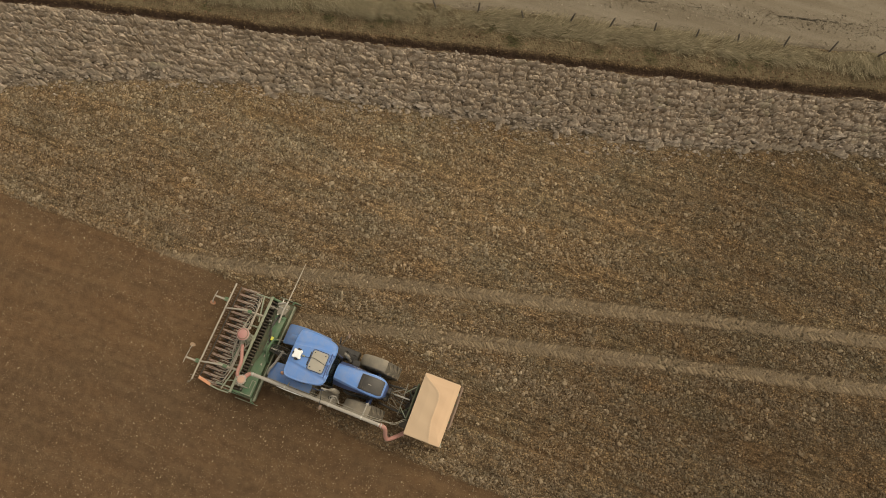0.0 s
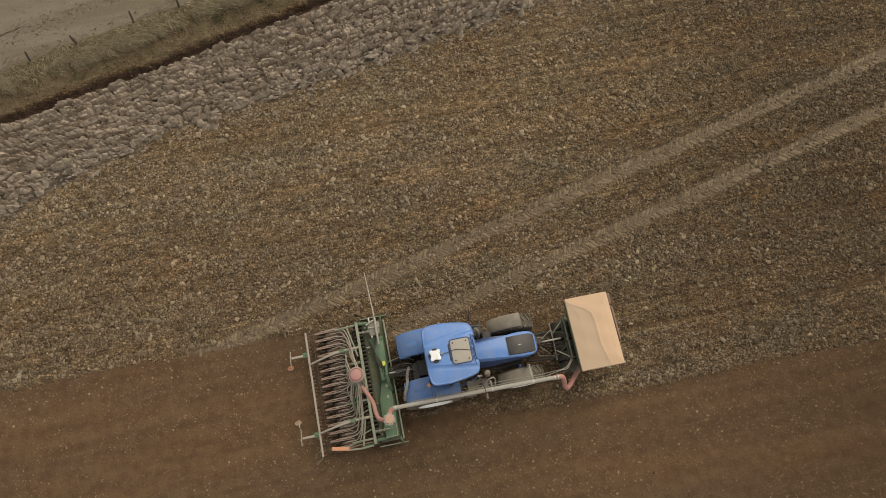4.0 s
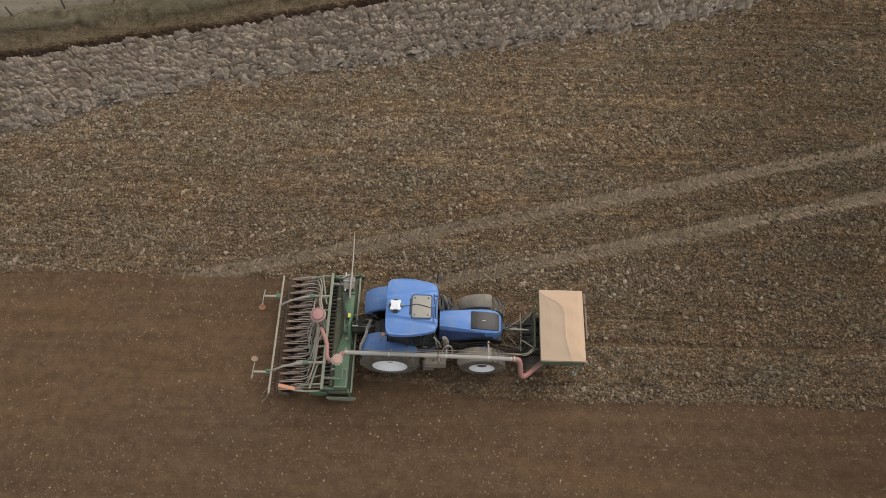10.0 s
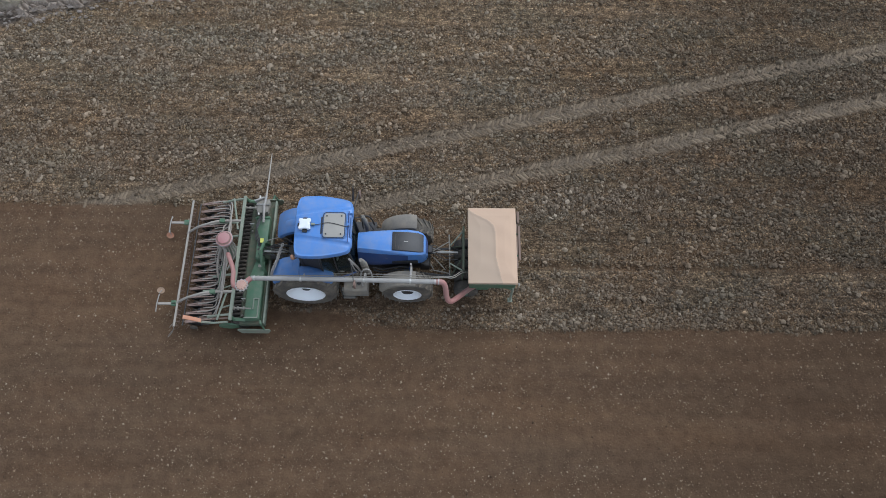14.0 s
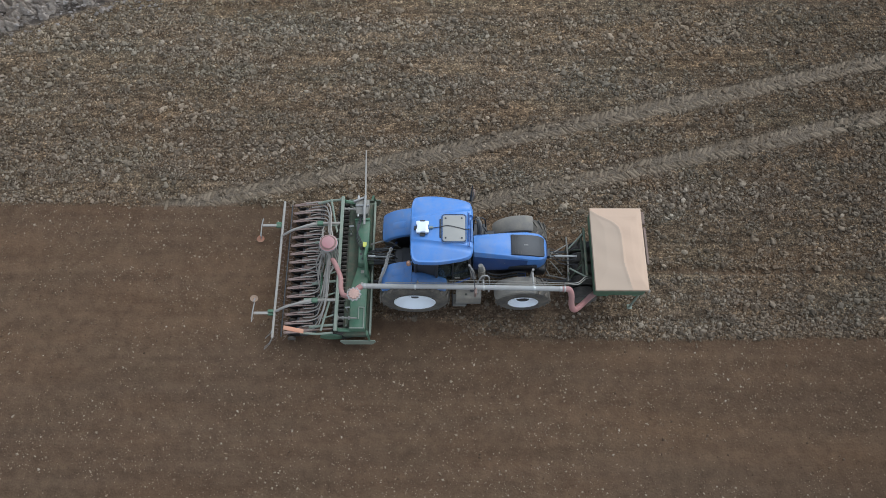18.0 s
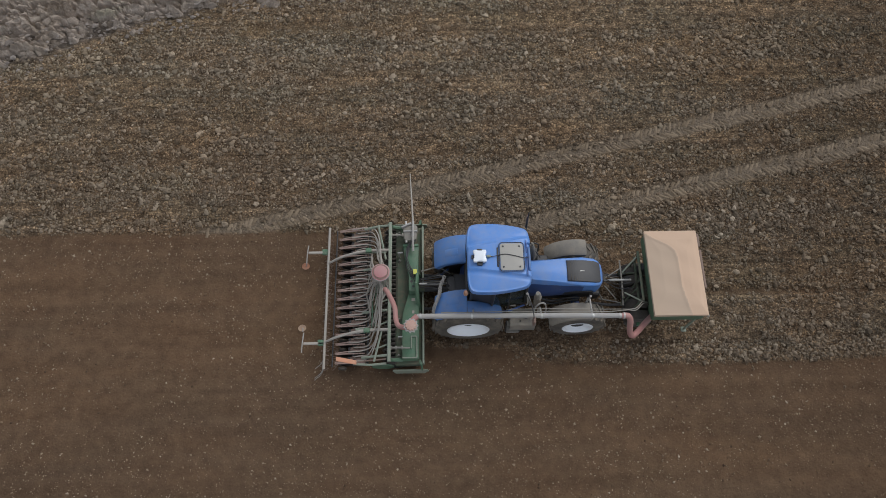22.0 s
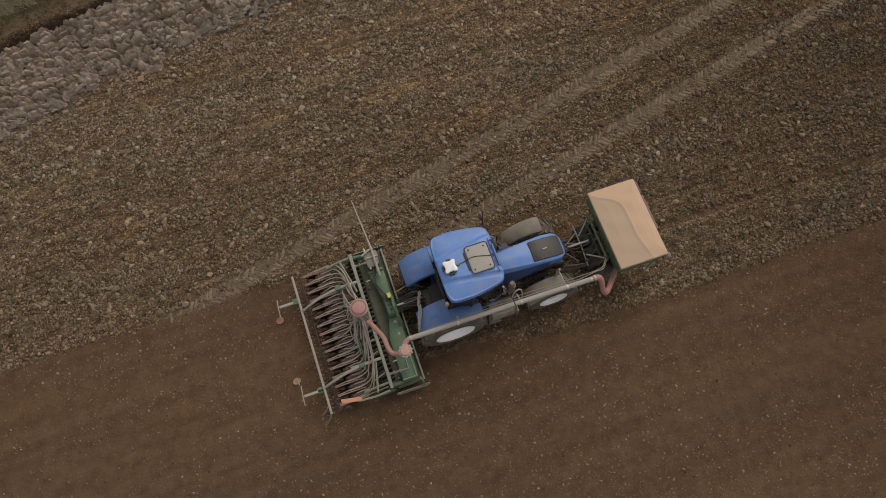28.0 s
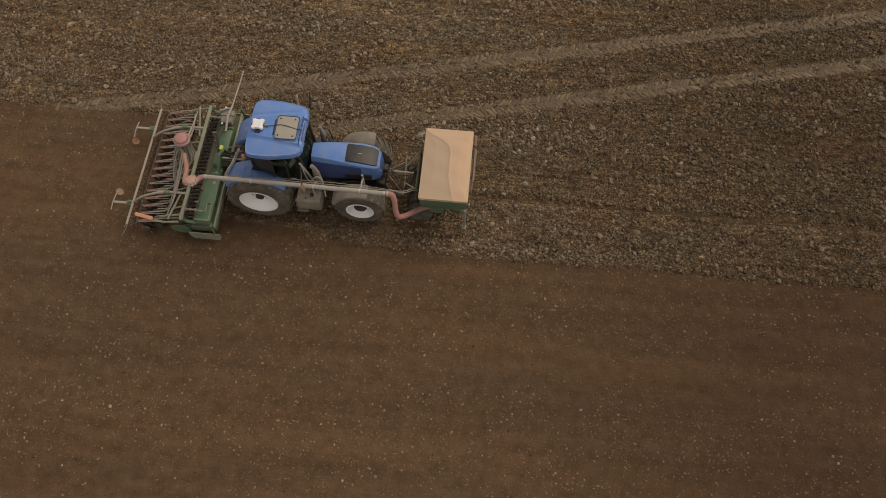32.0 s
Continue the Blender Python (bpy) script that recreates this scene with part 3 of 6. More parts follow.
def lumps(name, xy, size, material, label, category, stretch=1.0, turn=None, squash=0.65, sink=0.3, levels=0, jitter=0.28, lift=0.0, tip=0.35, spread=0.28, smooth=True, block=1.0):
    """Loose lumps of soil or stone lying on the ground, all in one mesh."""
    base, fa = ico(levels)
    base = np.sign(base) * np.abs(base) ** block
    n = len(xy)
    jig = 1 + jitter * (rng.random((n, len(base), 1)) * 2 - 1)
    co = base[None] * jig
    st = np.asarray(stretch) * np.ones(n)
    co = co * np.stack([st, np.ones(n), squash * (0.7 + 0.6 * rng.random(n))], 1)[:, None]
    t = rng.normal(0, tip, n)
    co = np.stack([co[..., 0], co[..., 1] * np.cos(t)[:, None] - co[..., 2] * np.sin(t)[:, None],
                   co[..., 1] * np.sin(t)[:, None] + co[..., 2] * np.cos(t)[:, None]], 2)
    a = rng.random(n) * 6.283 if turn is None else turn + rng.normal(0, spread, n)
    ca, sa = np.cos(a)[:, None], np.sin(a)[:, None]
    co = np.stack([co[..., 0] * ca - co[..., 1] * sa, co[..., 0] * sa + co[..., 1] * ca, co[..., 2]], 2) * size[:, None, None]
    co[..., 0] += xy[:, 0, None]
    co[..., 1] += xy[:, 1, None]
    co[..., 2] += (height(xy[:, 0], xy[:, 1]) + size * squash * (1 - 2 * sink) + lift)[:, None]
    faces = (fa[None] + (np.arange(n) * len(base))[:, None, None]).reshape(-1, 3)
    me = mesh_of(name, co.reshape(-1, 3), faces)
    me.materials.append(material)
    me.polygons.foreach_set("use_smooth", np.full(len(faces), smooth and levels > 0))
    return tagged(new(name, me), label, category, kind="stuff")


def scatter(x0, x1, y0, y1, per_m2):
    n = int((x1 - x0) * (y1 - y0) * per_m2)
    return np.stack([x0 + (x1 - x0) * rng.random(n), y0 + (y1 - y0) * rng.random(n)], 1)


def build_soil_pieces():
    # clods of the tilled ground, thinner farther off, larger where they lie in clusters
    p = np.concatenate([scatter(-18, 22, -2.0, 9, 440), scatter(-20, 24, 9, 17, 320)])
    z = zones(p[:, 0], p[:, 1])
    clump = 0.26 * fbm(p[:, 0] * 0.7, p[:, 1] * 1.6, 3, 6) + 0.4 * fbm(p[:, 0] * 0.12, p[:, 1] * 2.6, 3, 2) + 0.34 * fbm(p[:, 0] * 2.6, p[:, 1] * 3.6, 2, 4)
    ok = (rng.random(len(p)) < (1 - z[1]) * (1 - z[2]) * (1 - 0.72 * z[3]) * np.clip(0.12 + step(0.39, 0.6, clump), 0, 1) * (1 - 0.45 * step(-0.3, -0.9, p[:, 1]) * step(8, 6, p[:, 0]))) & (z[0] < -0.6)
    p = p[ok]
    heap = step(0.46, 0.66, fbm(p[:, 0] * 0.45, p[:, 1] * 0.8, 3, 7)) * step(0.0, 1.6, p[:, 1])
    s = np.clip(rng.lognormal(math.log(0.0235), 0.33 + 0.06 * heap), 0.012, 0.075)
    s = np.where(rng.random(len(s)) < 0.003 + 0.006 * heap, rng.uniform(0.05, 0.088, len(s)), s)
    big, huge = (s > 0.036) & (s <= 0.066), s > 0.066
    lumps("soil_clods", p[big], s[big], CLOD, "crumbly brown soil clods on the tilled field", "soil clods", stretch=rng.uniform(1.0, 1.6, big.sum()), jitter=0.44, squash=0.8, sink=0.24)
    lumps("large_clods", p[huge], s[huge], CLOD, "large rounded clods lying in clusters on the field", "soil clods", stretch=rng.uniform(1.0, 1.4, huge.sum()), jitter=0.3, squash=0.75, sink=0.28, levels=1, smooth=False)
    small = ~(big | huge)
    lumps("soil_crumbs", p[small], s[small], CLOD, "small brown soil crumbs on the tilled field", "soil crumbs", stretch=1.3, jitter=0.42, levels=-1, squash=0.85, sink=0.2)
    # a windrow of larger clods along the edge of the drilled ground
    p = scatter(-3, 24, -2.0, -0.9, 50)
    p[:, 1] = -1.8 + np.abs(rng.normal(0, 0.36, len(p)))
    p = p[(p[:, 0] > 5) | ((p[:, 0] > 1) & (rng.random(len(p)) < 0.5))]
    s = np.clip(rng.lognormal(math.log(0.024), 0.32, len(p)), 0.012, 0.05)
    lumps("edge_clods", p, s, CLOD, "row of larger clods along the drilled edge", "soil clods", stretch=1.25, jitter=0.36, squash=0.85, sink=0.16)
    # long slabs turned by the plough, lying loose on the broken rows along the ditch
    rows_v = np.arange(-13.0, -0.3, 0.155)
    u = np.concatenate([np.arange(-26, 30, 0.31) + rng.uniform(-0.2, 0.2) for _ in rows_v])
    v = np.repeat(rows_v, len(np.arange(-26, 30, 0.31)))
    u, v = u + rng.normal(0, 0.1, len(u)), v + rng.normal(0, 0.05, len(u)) + 0.12 * (fbm(u * 0.5, v * 2, 2, 3) - 0.5)
    p = np.stack([(u - SLOPE * v) * COS, (v + SLOPE * u) * COS + DITCH], 1)
    z = zones(p[:, 0], p[:, 1])
    broken = step(0.36, 0.58, fbm(p[:, 0] * 0.8, p[:, 1] * 1.4, 3, 3))
    p = p[(z[2] > 0.7) & (z[0] < -0.38) & (rng.random(len(p)) < 0.1 * broken)]
    lumps("ploughed_slices", p, np.clip(rng.lognormal(math.log(0.055), 0.36, len(p)), 0.03, 0.11), SLICE, "long pale slabs of ploughed, weathered soil", "ploughed soil",
          lift=0.11, stretch=rng.uniform(1.2, 3.4, len(p)), turn=math.atan(SLOPE) - 0.04, squash=0.75, sink=0.34, levels=1, jitter=0.5, tip=0.45, spread=0.3, smooth=False, block=0.9)
    p = scatter(-26, 28, 1, 23, 80)
    z = zones(p[:, 0], p[:, 1])
    fringe = np.clip(1 - (plough_edge(p[:, 0]) - p[:, 1]) / 1.1, 0, 1) ** 2 * 0.45
    ok = (((z[2] > 0.4) & (rng.random(len(p)) < 0.3)) | (rng.random(len(p)) < fringe * (z[2] < 0.4))) & (z[0] < -0.3)
    p, z_in = p[ok], z[2][ok]
    lumps("ploughed_lumps", p, np.clip(rng.lognormal(math.log(0.036), 0.4, len(p)), 0.018, 0.085), SLICE, "small pale lumps between the ploughed slabs", "ploughed soil",
          lift=np.where(z_in > 0.4, 0.1, 0.0), stretch=1.5, turn=math.atan(SLOPE), levels=0, jitter=0.45, squash=0.65, sink=0.4, smooth=False)
    # small pale stones on the drilled ground
    p = np.concatenate([scatter(-20, 24, -13, -1.7, 75), scatter(-20, -3.4, -1.8, 2.2, 75)])
    z = zones(p[:, 0], p[:, 1])
    dense = 0.5 * fbm(p[:, 0] * 0.9, p[:, 1] * 1.6, 3, 1) + 0.5 * fbm(p[:, 0] * 0.15, p[:, 1] * 0.8, 3, 3)
    p = p[(rng.random(len(p)) < z[1] * step(0.32, 0.66, dense) * 1.5)]
    s = np.clip(rng.lognormal(math.log(0.013), 0.42, len(p)), 0.007, 0.04)
    lumps("pale_stones", p, s, PEBBLE, "small pale stones on the smooth drilled soil", "stones", stretch=1.2, levels=-1, jitter=0.35)
    p = np.concatenate([scatter(-19, 22, -11, -1.7, 60), scatter(-19, -3.4, -1.8, 2.2, 60)])
    z = zones(p[:, 0], p[:, 1])
    p = p[rng.random(len(p)) < z[1] * (0.35 + 0.65 * fbm(p[:, 0] * 0.6, p[:, 1] * 1.5, 3, 5))]
    lumps("drilled_crumbs", p, np.clip(rng.lognormal(math.log(0.013), 0.4, len(p)), 0.007, 0.035), CRUMB, "fine red-brown crumbs on the drilled soil", "soil crumbs", stretch=1.3, levels=-1, jitter=0.35, squash=0.8)
    # crumbs fallen on the bare bank of the ditch
    u, v = rng.uniform(-26, 32, 6500), rng.uniform(-0.1, 1.0, 6500)
    p = np.stack([(u - SLOPE * v) * COS, (v + SLOPE * u) * COS + DITCH], 1)
    lumps("bank_crumbs", p, np.clip(rng.lognormal(math.log(0.022), 0.45, len(p)), 0.01, 0.07), CRUMB, "dark crumbs of earth on the bare ditch bank", "soil crumbs", stretch=1.3, levels=-1, jitter=0.4)
    # stones of the farm track
    u, v = rng.uniform(-26, 34, 13000), np.concatenate([rng.normal(3.45, 0.26, 8000), rng.uniform(2.1, 5.3, 2000), rng.normal(2.3, 0.14, 3000)])
    p = np.stack([(u - SLOPE * v) * COS, (v + SLOPE * u) * COS + DITCH], 1)
    lumps("track_gravel", p, np.clip(rng.lognormal(math.log(0.021), 0.4, len(p)), 0.01, 0.055), GRAVEL, "loose grey-brown gravel on the farm track", "gravel", lift=0.07, levels=-1)


def plates(u, v, cu, cv, k):
    """Broken plates of soil: cells with a height and a tilt of their own, steps between them."""
    def dice(i, j, n):
        return TABLES[(k + n) % 8][i % 256, j % 256]
    a, b = u / cu, v / cv
    ia, ib = np.floor(a).astype(int), np.floor(b).astype(int)
    near, second, out = np.full(a.shape, 1e9), np.full(a.shape, 1e9), np.zeros(a.shape)
    for di in (-1, 0, 1):
        for dj in (-1, 0, 1):
            i, j = ia + di, ib + dj
            da, db = a - i - 0.1 - 0.8 * dice(i, j, 0), b - j - 0.1 - 0.8 * dice(i, j, 1)
            d = da * da + db * db
            tall = dice(i, j, 2) - 0.5 + 0.9 * da * (dice(i, j, 3) - 0.5) + 1.6 * db * (dice(i, j, 4) - 0.35)
            out = np.where(d < near, tall, out)
            second = np.minimum(second, np.maximum(d, near))
            near = np.minimum(near, d)
    return out - 1.1 * step(0.3, 0.02, np.sqrt(second) - np.sqrt(near))


def build_ploughed_strip():
    """The rough turned ground along the ditch, in broken rows."""
    us, vs = np.arange(-26, 30, 0.044), np.arange(-9.5, -0.22, 0.027)
    gu, gv = np.meshgrid(us, vs)
    u, v = gu.ravel(), gv.ravel()
    x, y = (u - SLOPE * v) * COS, (v + SLOPE * u) * COS + DITCH
    z = zones(x, y)
    ragged = y - plough_edge(x) + 1.5 * (fbm(x * 2.2, y * 2.2, 3, 5) - 0.5) + 0.8 * (fbm(x * 0.7, y * 0.7, 2, 2) - 0.5)
    mask = step(-0.2, 0.35, ragged) * step(-0.26, -0.42, z[0])
    wu, wv = u + 0.2 * (fbm(u * 3, v * 3, 3, 1) - 0.5), v + 0.2 * (fbm(u * 1.1, v * 3, 3, 2) - 0.5)
    row = (wv + 0.25 * (fbm(u * 0.6, v * 1.2, 2, 6) - 0.5)) / 0.33
    ramp_up = row - np.floor(row)
    rough = 0.3 * (ramp_up - 0.5) - 0.2 * step(0.2, 0.0, ramp_up) + 0.17 * plates(wu, wv, 0.66, 0.2, 0) + 0.09 * plates(wu, wv, 0.26, 0.11, 3) + 0.08 * (fbm(u * 7, v * 11, 3, 4) - 0.5)
    h = height(x, y, z) + mask * (0.2 + rough) - 0.12 * (1 - mask)
    nx = len(us)
    i = (np.arange(len(vs) - 1)[:, None] * nx + np.arange(nx - 1)[None]).ravel()
    quads = np.stack([i, i + 1, i + nx + 1, i + nx], 1)
    quads = quads[(mask[quads] > 0.02).any(1)]
    used, flat = np.unique(quads, return_inverse=True)
    me = mesh_of("ploughed_soil", np.stack([x, y, h], 1)[used], flat.reshape(quads.shape))
    me.materials.append(TURNED)
    me.polygons.foreach_set("use_smooth", np.zeros(len(quads), bool))
    tagged(new("ploughed_soil", me), "pale weathered ploughed soil in broken rows beside the ditch", "ploughed soil", kind="stuff")


def build_tyre_prints():
    """Slanting bars of soil that tyre lugs have pressed, in two wheel tracks."""
    co, fa = [], []
    ang = math.atan(TRACK_SLOPE)
    cube = np.array([[sx, sy, sz] for sz in (0, 1) for sy in (-1, 1) for sx in (-1, 1)], float)
    quads = np.array([[4, 5, 7, 6], [0, 1, 5, 4], [1, 3, 7, 5], [3, 2, 6, 7], [2, 0, 4, 6]])
    count = 0
    for c in TRACKS:
        for u in np.arange(-24, 30, 0.155):
            for side in (-1, 1):
                l = np.array([0.165, 0.044, 0.022]) * rng.uniform(0.65, 1.2, 3)
                b = cube * l
                b[4:, :2] *= 0.75
                t = side * 0.9 + rng.normal(0, 0.16)
                b = np.stack([b[:, 0] * math.cos(t) - b[:, 1] * math.sin(t), b[:, 0] * math.sin(t) + b[:, 1] * math.cos(t), b[:, 2]], 1)
                b[:, 0] += u + side * 0.05 + rng.normal(0, 0.022)
                b[:, 1] += side * 0.15
                x, y = b[:, 0] * math.cos(ang) - b[:, 1] * math.sin(ang), b[:, 0] * math.sin(ang) + b[:, 1] * math.cos(ang) + c
                z = zones(x.mean(keepdims=True), y.mean(keepdims=True))
                if z[3][0] < 0.55 or rng.random() < 0.17 + 0.8 * max(0.0, 0.45 - vnoise(np.array([u * 0.4]), np.array([c]), 2)[0]):
                    continue
                co.append(np.stack([x, y, b[:, 2] + height(x.mean(keepdims=True), y.mean(keepdims=True), z)[0] - 0.004], 1))
                fa.append(quads + 8 * count)
                count += 1
    me = mesh_of("tyre_prints", np.concatenate(co), np.concatenate(fa))
    me.materials.append(LUG)
    tagged(new("tyre_prints", me), "pale chevron tyre prints pressed into the tilled soil", "tyre prints", kind="stuff")


def blades(name, roots, length, lean, material, label, category, width=0.007):
    """Bent blades of grass, two quads each."""
    n = len(roots)
    a = lean + rng.normal(0, 0.4, n)
    dx, dy = np.cos(a), np.sin(a)
    up = rng.uniform(0.2, 0.7, n)
    z0 = height(roots[:, 0], roots[:, 1]) - 0.02
    w = width * rng.uniform(0.6, 1.4, n)
    co = np.zeros((n, 6, 3))
    for k, (f, g, ww) in enumerate(((0, 0, 1), (0.45, 0.7, 0.8), (1.0, 0.75, 0.2))):
        for j, sgn in enumerate((-1, 1)):
            co[:, 2 * k + j, 0] = roots[:, 0] + dx * f * length - dy * sgn * w * ww
            co[:, 2 * k + j, 1] = roots[:, 1] + dy * f * length + dx * sgn * w * ww
            co[:, 2 * k + j, 2] = z0 + g * length * up
    q = np.array([[0, 1, 3, 2], [2, 3, 5, 4]])
    faces = (q[None] + (np.arange(n) * 6)[:, None, None]).reshape(-1, 4)
    me = mesh_of(name, co.reshape(-1, 3), faces)
    me.materials.append(material)
    return tagged(new(name, me), label, category, kind="stuff")


def build_grass():
    def strip(lo, hi, tufts, per, spread):
        u, v = rng.uniform(-30, 36, tufts), rng.uniform(lo, hi, tufts)
        u, v = np.repeat(u, per) + rng.normal(0, spread, tufts * per), np.repeat(v, per) + rng.normal(0, spread, tufts * per)
        x, y = (u - SLOPE * v) * COS, (v + SLOPE * u) * COS + DITCH
        d = past_ditch(x, y)
        thick = 0.2 + step(0.36, 0.58, fbm(u * 0.8, v * 1.6, 3, 2))
        k = (((d > 0.4) & (d < 2.2)) | (d > 5.25)) & (rng.random(len(d)) < thick)
        comb = -0.2 + 3.2 * (fbm(u * 0.22, v * 0.5, 2, 4) - 0.5) + np.repeat(rng.normal(0, 0.22, tufts), per)
        return np.stack([x, y], 1)[k], comb[k]
    p, lean = strip(1.1, 2.02, 3000, 32, 0.1)
    blades("dry_grass", p, rng.uniform(0.2, 0.5, len(p)), lean, GRASS, "pale, wind-combed dry grass on the ditch verge", "grass")
    p, lean = strip(0.6, 1.95, 90, 60, 0.16)
    blades("dark_weeds", p, rng.uniform(0.12, 0.32, len(p)), lean, WEED, "dark weeds among the dry verge grass", "weeds", 0.011)
    p, lean = strip(5.4, 8.5, 2300, 18, 0.12)
    blades("far_verge_grass", p, rng.uniform(0.14, 0.36, len(p)), lean, GRASS, "dry grass beyond the farm track", "grass", 0.016)
    p, lean = strip(5.35, 6.1, 420, 40, 0.12)
    blades("far_verge_weeds", p, rng.uniform(0.12, 0.3, len(p)), lean, WEED, "dark green edge of grass along the farm track", "weeds", 0.018)


def build_fence():
    bm = tube(bmesh.new(), [(0, 0, -0.25), (0.01, 0, 0.3), (0, 0.01, 0.62), (0.0, 0.01, 0.66)], [0.042, 0.04, 0.036, 0.02], 7)
    first = part("fence_post", bm, WOOD)
    tagged(first, "short weathered wooden fence post in dry verge grass", "fence post", "fence posts along the ditch")
    k = 0
    for side, gap in ((1.87, 1.95), (6.2, 2.2)):
        for u in np.arange(-24, 34, gap):
            u = u + rng.normal(0, 0.12)
            x, y = (u - SLOPE * side) * COS, (side + SLOPE * u) * COS + DITCH
            m = pose(x, y, float(height(np.array([x]), np.array([y]))[0]), rng.normal(0, 6), rng.normal(-4, 7), rng.uniform(0, 360))
            if k == 0:
                first.matrix_world = m
            else:
                copy_thing(first, m)
            k += 1


build_ploughed_strip()
build_soil_pieces()
build_tyre_prints()
build_grass()
build_fence()


# ---- tractor: rear axle over x = 0, heading +x ----
def tyre_mesh(radius, width, rim):
    """A tyre about the Y axis at the origin."""
    bm = bmesh.new()
    w, r = width / 2, radius - 0.035
    prof = [(rim, -w * 0.82), (rim + 0.03, -w * 0.95), ((rim + r) / 2, -w * 1.04), (r - 0.07, -w * 0.98), (r - 0.015, -w * 0.85), (r, -w * 0.5), (r + 0.006, 0)]
    prof = prof + [(a, -b) for a, b in prof[-2::-1]]
    lathe(bm, prof, 40, caps=False)
    return bm


def wheel(parent, x, y, z, radius, width, rim, side, hub):
    """side: -1 where the dished outside faces -y."""
    at = pose(x, y, z)
    tyre = part("wheel", tyre_mesh(radius, width, rim), MUD, parent, "muddy tractor tyre with a white wheel disc")
    tyre.matrix_local = Matrix.Translation(-parent.location) @ at
    lug = None
    for k in range(40):
        s = 1 if k % 2 else -1
        m = Matrix.Rotation(-math.pi * k / 20, 4, "Y") @ Matrix.Translation((radius - 0.023, s * width * 0.235, 0)) @ Matrix.Rotation(s * 0.72, 4, "X")
        if lug is None:
            lug = part("lug", boxed((0, 0, 0), (0.03, width * 0.55, 0.06), 0), MUD, tyre)
            lug.matrix_local = m
        else:
            again(lug, m)
    w = width / 2 * side
    bm = lathe(bmesh.new(), [(rim + 0.03, w * 0.98), (rim + 0.015, w * 1.03), (rim - 0.02, w * 0.99), (rim - 0.04, w * 0.93), (rim * 0.86, w * 0.72), (rim * 0.6, w * 0.32), (rim * hub, w * 0.12)], 40, caps=False)
    part("rim", bm, WHITE, tyre, "white painted wheel rim")
    out = [(rim * 0.52, w * 0.1), (rim * 0.5, w * 0.5), (rim * 0.42, w * 0.66), (rim * 0.2, w * 0.72), (0.001, w * 0.73)]
    deep = [(rim * (hub + 0.02), w * 0.05), (rim * (hub - 0.02), w * 0.16), (rim * 0.26, w * 0.2), (rim * 0.2, w * 0.5), (0.001, w * 0.52)]
    bm = lathe(bmesh.new(), out if hub > 0.4 else deep, 20)
    part("hub", bm, BLACK, tyre, "dark wheel hub")
    for k in range(8):
        a = 2 * math.pi * k / 8
        bm = bmesh.new()
        lathe(bm, [(0.016, w * 0.12), (0.016, w * 0.3), (0.001, w * 0.31)], 6, centre=(rim * (hub + 0.1) * math.cos(a), 0, rim * (hub + 0.1) * math.sin(a)))
        part("wheel_bolt", bm, SILVER, tyre)
    bm = lathe(bmesh.new(), [(rim + 0.02, -w * 0.9), (rim - 0.02, -w * 0.85), (rim * 0.5, -w * 0.3), (0.001, -w * 0.28)], 32)
    part("inner_disc", bm, BLACK, tyre)
    return tyre


def arc_guard(x, z, r, a0, a1, y0, y1, lip=0.09, thick=0.025, steps=14, drop=0.0):
    """A mudguard: a curved shell over a wheel, its side lips turned down."""
    secs = []
    for k in range(steps + 1):
        a = radians(a0 + (a1 - a0) * k / steps)
        c, s = math.cos(a), math.sin(a)
        shape = [(y0, -lip), (y0 + 0.012, -0.02), (y0 + 0.06, 0.012 + drop), ((y0 + y1) / 2, 0.02 + drop * 1.2), (y1 - 0.06, 0.012), (y1 - 0.012, -0.02), (y1, -lip),
                 (y1 - thick, -lip), (y1 - 0.07, -thick), ((y0 + y1) / 2, -thick + drop), (y0 + 0.07, -thick + drop * 0.5), (y0 + thick, -lip)]
        secs.append([(x + (r + q) * c, y, z + (r + q) * s) for y, q in shape])
    return loft(secs)


